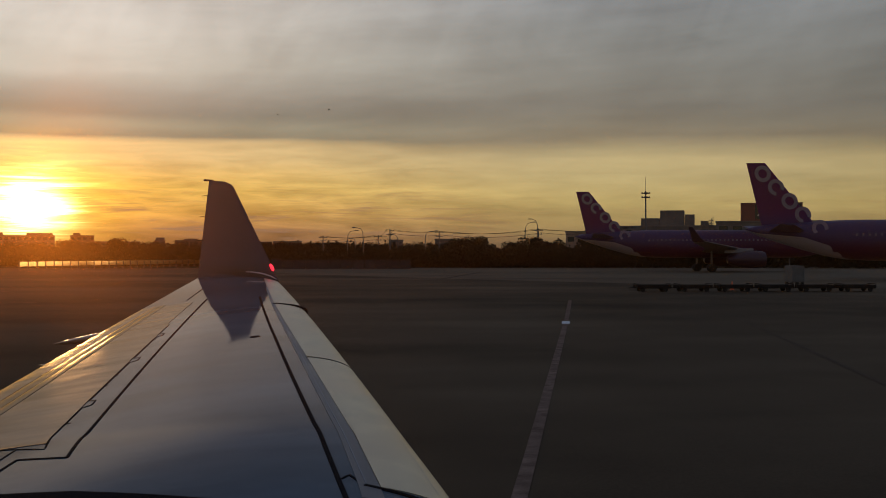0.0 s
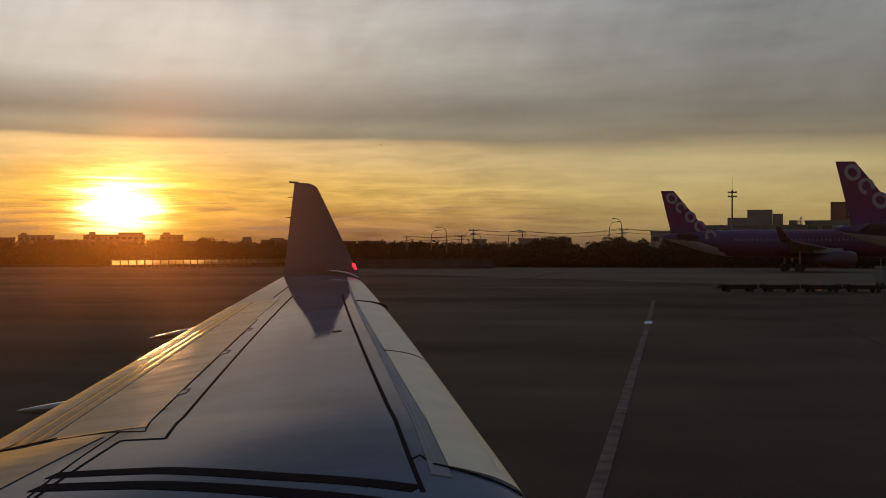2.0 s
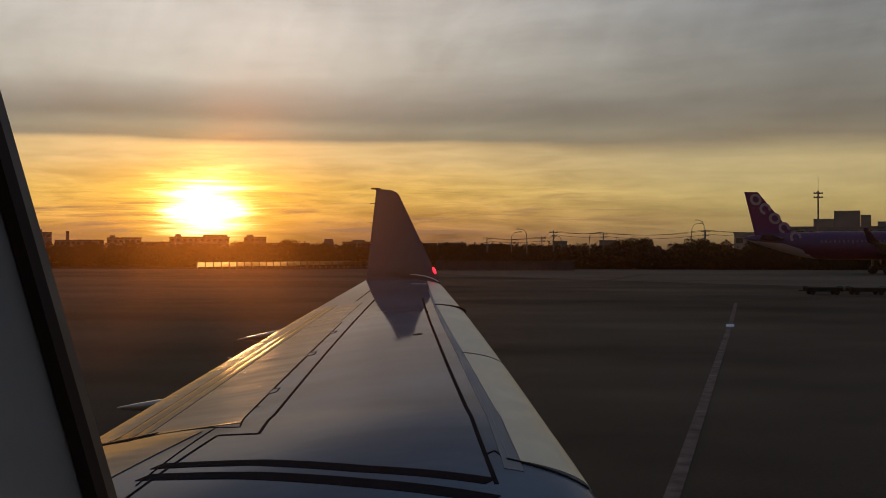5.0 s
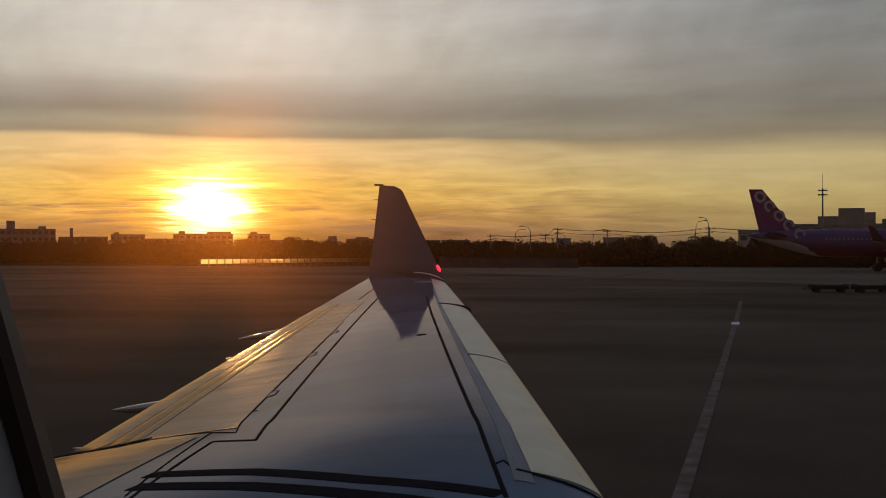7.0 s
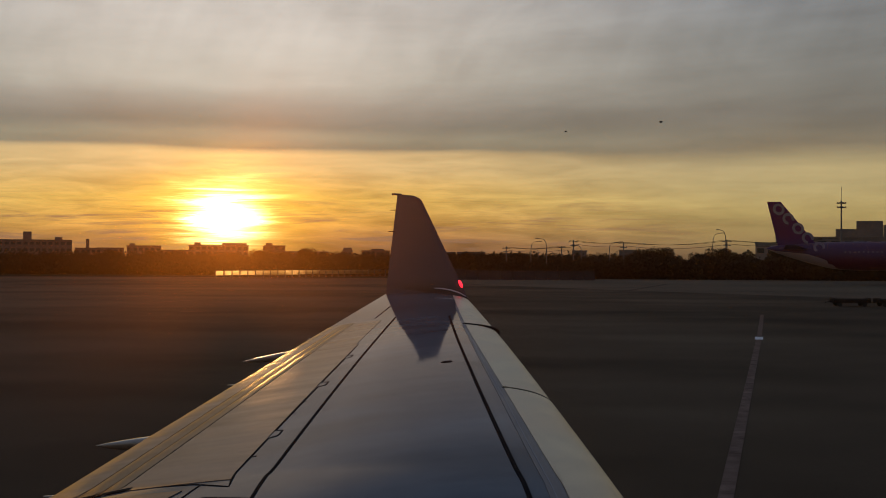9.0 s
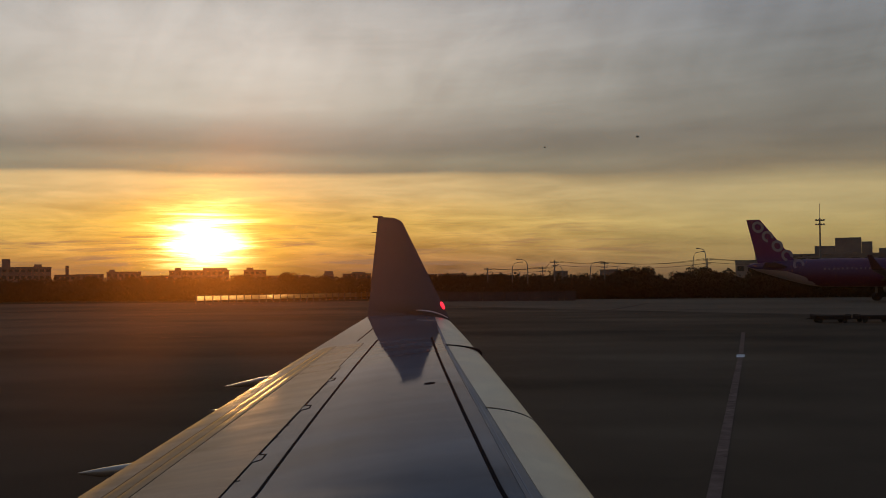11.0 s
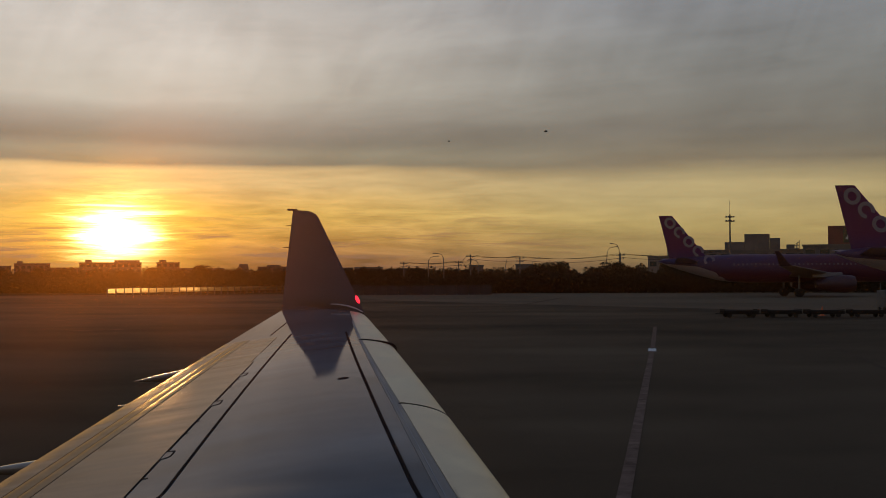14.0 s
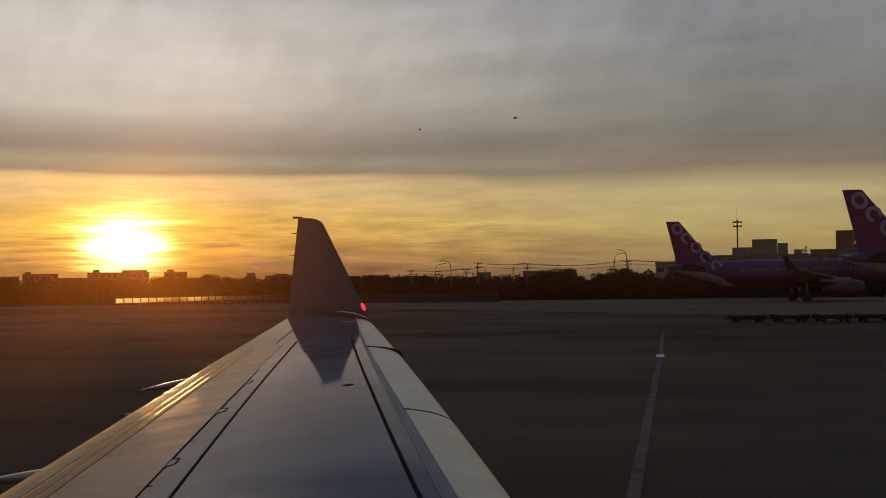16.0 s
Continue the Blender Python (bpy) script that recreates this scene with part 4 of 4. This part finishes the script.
spots += [(4.75, 262, 1.22), (5.4, 268, 1.05), (4.1, 270, 1.0)]   # the taller trees by the poles
for i, (az, dist, sc) in enumerate(spots):
    p = polar(az, dist, -0.06)
    pr = protos[i % 4]
    if i < 4:
        pr.matrix_world = Matrix.Translation(p) @ pose(0, 0, 0, 0, 0, rngt.uniform(0, 360)) @ Matrix.Diagonal((sc * 1.15, sc * 1.15, sc, 1))
    else:
        o = copy_thing(pr, Matrix.Translation(p) @ pose(0, 0, 0, 0, 0, rngt.uniform(0, 360)))
        o.scale = (sc * 1.15, sc * 1.15, sc)


def hedge(name, az0, az1, d0, d1, h, n, label, leaf=0.34):
    rng = random.Random(int(az0 * 10) + 100)
    bm = bmnew()
    for i in range(n):
        u = (i + rng.random()) / n
        p = polar(az0 + (az1 - az0) * u, d0 + (d1 - d0) * u + rng.uniform(-2, 2))
        hh = h * rng.uniform(0.75, 1.1)
        leaves(bm, (p.x, p.y, hh * 0.42), 1.6, 1.4, hh * 0.6, 72, leaf, rng)
    return tagged(new(name, finish(name, bm, M_LEAF, False)), label, "hedge", kind="stuff")


hedge("hedge", 1.5, 26, 222, 219, 4.6, 260, "dense dark hedge along the apron's far edge")
hedge("hedge", -28, 2, 300, 246, 3.4, 300, "low dark scrub along the airfield boundary", 0.42)


hedge("far_wood", -31, 6, 430, 400, 7.1, 620, "far dark wood in front of the town", 0.45)


# ---- boundary fence with pale panels, low wall ----
def panel_fence(a, b, n, h):
    f = thing("fence", Matrix.Translation((a + b) / 2), "long low boundary fence with pale panels between posts", "fence")
    mid = (a + b) / 2
    d = (b - a) / n
    u = d.normalized()
    w = Vector((-u.y, u.x, 0))
    bm = bmnew()
    L = d.length * 0.5 - 0.16
    v = [bm.verts.new(u * sx * L + w * sy * 0.04 + Vector((0, 0, z))) for sx in (-1, 1) for sy in (-1, 1) for z in (0.55, 0.55 + h)]
    for q in ((0, 1, 3, 2), (4, 6, 7, 5), (0, 4, 5, 1), (2, 3, 7, 6), (0, 2, 6, 4), (1, 5, 7, 3)):
        bm.faces.new([v[j] for j in q])
    pm = finish("panel", bm, M_PANEL, False)
    bm = bmnew()
    box(bm, -0.1, 0.1, -0.1, 0.1, 0, 0.7 + h)
    qm = finish("post", bm, M_POLE, False)
    for i in range(n):
        for nm, me, at in (("panel", pm, a + d * (i + 0.5)), ("post", qm, a + d * i)):
            o = new(nm, me)
            o.parent = f
            o.location = at - mid
    return f


panel_fence(polar(-15.8, 212), polar(-5.0, 276), 36, 0.8)
wl = polar(-4.4, 206)
wr = polar(2.35, 204)
mid = (wl + wr) / 2
lw = thing("low_wall", Matrix.Translation(mid), "low dull grey concrete blast wall beyond the apron", "wall")
dirw = (wr - wl).normalized()
for i in range(12):
    bm = bmnew()
    c = wl + (wr - wl) * (i + 0.5) / 12 - mid
    box(bm, -(wr - wl).length / 24 + 0.06, (wr - wl).length / 24 - 0.06, -0.12, 0.12, 0, 1.6 + 0.2 * (i == 0), 0.02)
    bm.transform(Matrix.Translation(c) @ Matrix.Rotation(math.atan2(dirw.y, dirw.x), 4, "Z"))
    part("wall_panel", bm, M_WALL, lw)


# ---- lamp posts, utility poles and wires ----
def lamp_post(az, dist, h, reach):
    p = polar(az, dist)
    t = thing("street_lamp", Matrix.Translation(p), "tall grey street lamp with a curved arm", "street lamp", "street lamps")
    bm = bmnew()
    tube(bm, [(0, 0, -0.06), (0, 0, h * 0.72), (reach * 0.06, 0, h * 0.88), (reach * 0.32, 0, h * 0.97), (reach, 0, h)], [0.11, 0.085, 0.07, 0.06, 0.05], 8)
    part("post", bm, M_POLE, t, "", True)
    bm = bmnew()
    s = 1 if reach > 0 else -1
    box(bm, min(reach, reach + s * 0.7), max(reach, reach + s * 0.7), -0.14, 0.14, h - 0.08, h + 0.09, 0.03)
    part("lamp_head", bm, M_POLE, t)
    return t


for az, dist, h, reach in ((-0.72, 262, 7.7, 1.7), (0.03, 255, 8.2, -1.7), (1.70, 262, 6.9, -1.5), (3.02, 262, 7.6, 2.2), (7.85, 262, 9.5, 1.8), (8.45, 252, 9.9, -1.3), (-0.35, 300, 6.4, -1.0), (4.3, 300, 7.8, 1.5), (14.5, 262, 9.0, 1.6)):
    lamp_post(az, dist, h, reach)


def utility_pole(az, dist, h):
    p = polar(az, dist)
    t = thing("utility_pole", Matrix.Translation(p), "dark utility pole with cross-arms", "utility pole", "utility poles")
    bm = bmnew()
    tube(bm, [(0, 0, -0.06), (0, 0, h)], [0.17, 0.11], 8)
    part("post", bm, M_POLE, t)
    for z, w in ((h - 0.5, 1.0), (h - 1.3, 0.8)):
        bm = bmnew()
        box(bm, -w, w, -0.06, 0.06, z, z + 0.13, 0.01)
        part("cross_arm", bm, M_POLE, t)
    for z, x in ((h - 0.37, -0.8), (h - 0.37, 0.8), (h - 1.17, 0.6)):
        bm = bmnew()
        tube(bm, [(x, 0, z), (x, 0, z + 0.25)], [0.06, 0.05], 6)
        part("insulator", bm, M_POLE, t)
    return p + Vector((0, 0, h))


tops = [utility_pole(az, dist, h) for az, dist, h in ((-1.9, 290, 6.9), (0.75, 285, 7.0), (1.32, 262, 8.0), (3.70, 262, 7.6), (8.50, 258, 8.0), (13.0, 258, 8.4))]
for a, b in zip(tops, tops[1:]):
    for dz, dx in ((-0.12, -0.8), (-0.12, 0.8), (-0.92, 0.6)):
        bm = bmnew()
        q0, q1 = a + Vector((dx, 0, dz)), b + Vector((dx, 0, dz))
        sag = (q1 - q0).length * 0.035
        tube(bm, [q0.lerp(q1, i / 12) - Vector((0, 0, 4 * sag * (i / 12) * (1 - i / 12))) for i in range(13)], 0.035, 4)
        tagged(new("overhead_wire", finish("overhead_wire", bm, M_STRIP)), "black overhead wire sagging between poles", "wire", "overhead wires")

# the tall pole with two cross-bars
p = polar(13.60, 232)
ap = thing("floodlight_mast", Matrix.Translation(p), "tall slim floodlight mast with two cross-bars", "mast")
bm = bmnew()
tube(bm, [(0, 0, -0.06), (0, 0, 14.7)], [0.22, 0.13], 10)
part("post", bm, M_POLE, ap)
for z in (13.3, 14.1):
    bm = bmnew()
    box(bm, -0.85, 0.85, -0.1, 0.1, z, z + 0.16, 0.02)
    bar = part("cross_bar", bm, M_POLE, ap)
    for x in (-0.7, -0.25, 0.25, 0.7):
        bm = bmnew()
        box(bm, x - 0.14, x + 0.14, -0.22, 0.05, z + 0.05, z + 0.3, 0.02)
        part("floodlight", bm, M_POLE, bar)
bm = bmnew()
tube(bm, [(0, 0, 14.7), (0, 0, 17.3)], 0.035, 6)
part("lightning_rod", bm, M_POLE, ap)


# ---- buildings ----
def building(az, dist, width, depth, height, mat, label, storeys=0, bays=0, extras=(), turn=0.0, category="building", name="building"):
    """A block with parapet, rows of real recessed windows on the near face and roof-top boxes."""
    p = polar(az, dist, -0.06)
    b = thing(name, Matrix.Translation(p) @ pose(0, 0, 0, 0, 0, -az + turn), label, category, "town buildings")
    bm = bmnew()
    box(bm, -width / 2, width / 2, 0, depth, 0, height, 0.05)
    part("wall", bm, mat, b)
    bm = bmnew()
    box(bm, -width / 2 - 0.2, width / 2 + 0.2, -0.2, depth + 0.2, height + 0.004, height + 0.5, 0.05)
    part("parapet", bm, mat, b)
    for x0, x1, h in extras:
        bm = bmnew()
        box(bm, x0, x1, depth * 0.25, depth * 0.7, height + 0.5, height + 0.5 + h, 0.05)
        part("roof_box", bm, mat, b)
    if storeys:
        bm = bmnew()
        box(bm, -width / bays * 0.32, width / bays * 0.32, -0.05, 0.03, -0.75, 0.75)
        wm = finish("window", bm, M_GLASS, False)
        for i in range(storeys):
            for j in range(bays):
                o = new("window", wm)
                o.parent = b
                o.location = (-width / 2 + width * (j + 0.5) / bays, 0, height * (i + 0.55) / storeys)
    return b


T = "distant flat-roofed concrete town building against the sunset"
building(-24.2, 700, 46, 16, 14.5, M_TOWN, T, 4, 14, ((-3.0, 1.5, 4.5), (14, 18, 1.5)))
building(-21.6, 690, 14, 12, 10.0, M_TOWN2, T, 3, 5, ((-1.2, 0.6, 5.0),))
building(-20.6, 720, 15, 12, 10.5, M_TOWN, T, 3, 5)
building(-19.1, 700, 19, 14, 11.6, M_TOWN, T, 3, 6, ((-8, -5, 1.2),))
building(-17.4, 740, 34, 14, 9.6, M_TOWN2, T, 3, 10)
building(-15.65, 700, 34, 15, 12.0, M_TOWN, T, 4, 10, ((-14.0, -10.5, 1.6), (2, 16, 1.3)))
building(-13.05, 710, 13, 12, 12.2, M_TOWN2, T, 4, 4, ((-5, -1, 1.4),))
building(-11.6, 760, 30, 14, 9.2, M_TOWN, T, 3, 9)
building(-9.55, 720, 6, 10, 9.6, M_TOWN, T, 3, 2, ((-2.6, 2.6, 1.6),))
building(-8.2, 720, 17, 12, 9.6, M_TOWN2, T, 3, 6, ((-3, 5, 1.0),))
building(-5.9, 740, 40, 14, 9.0, M_TOWN, T, 3, 10, ((-12, -6, 1.3),))
building(-3.6, 760, 18, 12, 9.4, M_TOWN, T, 3, 6)
building(-1.6, 640, 12, 10, 7.6, M_TOWN2, T, 2, 4)
building(-26.8, 730, 40, 16, 11.0, M_TOWN, T, 3, 12, ((-10, -6, 2),))
building(-29.6, 760, 50, 16, 15.0, M_TOWN2, T, 4, 12, ((4, 9, 3),))
building(1.6, 420, 5, 5, 6.9, M_CONC, "small pale hut among the trees", 1, 2)
building(3.9, 420, 6, 5, 7.2, M_CONC, "small pale hut among the trees", 1, 2)
G = "grey concrete airport building behind the parked jets"
building(16.0, 400, 74, 26, 11.2, M_CONC, G, 3, 18, ((-18.8, -12.6, 2.6), (-12.4, -4.4, 5.2), (-4.2, -1.0, 3.8), (1.0, 3.4, 1.6)), name="terminal_building")
building(11.0, 380, 16, 16, 9.0, M_CONC2, "pale stepped roof of a low airport building", 2, 5, ((-2, 7, 1.8),))
sg = building(19.12, 330, 26, 14, 10.8, M_CONC, "airport building carrying a red roof sign", 3, 7, name="terminal_building")
bm = bmnew()
box(bm, -6.6, 9.5, 1.0, 7.0, 11.3, 16.2, 0.05)
sign = part("sign_box", bm, M_SIGNRED, sg, "red roof sign box with a dark panel")
bm = bmnew()
box(bm, -2.8, 9.2, 0.9, 0.99, 11.7, 15.9)
sp = part("sign_panel", bm, M_GLASS, sign, "dark sign panel")
bm = bmnew()
tube(bm, [(-1.9, 0.85, 12.6), (-1.3, 0.85, 14.6), (-0.4, 0.85, 14.9), (0.5, 0.85, 13.2), (1.4, 0.85, 12.5)], [0.4, 0.5, 0.6, 0.5, 0.25], 8)
part("sign_shape", bm, M_WHITE, sign, "white curved shape")
# lattice screen on the terminal's roof
ls = thing("lattice_screen", Matrix.Translation(polar(16.3, 398, 11.6)), "triangular lattice screen on the terminal's roof", "lattice")
for i in range(7):
    x = i * 0.5
    bm = bmnew()
    tube(bm, [(x, 0, -0.1), (x, 0, 0.3 + 0.42 * i)], 0.09, 5)
    part("bar", bm, M_POLE, ls)
for i in range(6):
    bm = bmnew()
    tube(bm, [(0.57 * i, 0, 0.1 + 0.48 * i), (3.0, 0, 0.1 + 0.48 * i)], 0.09, 5)
    part("bar", bm, M_POLE, ls)
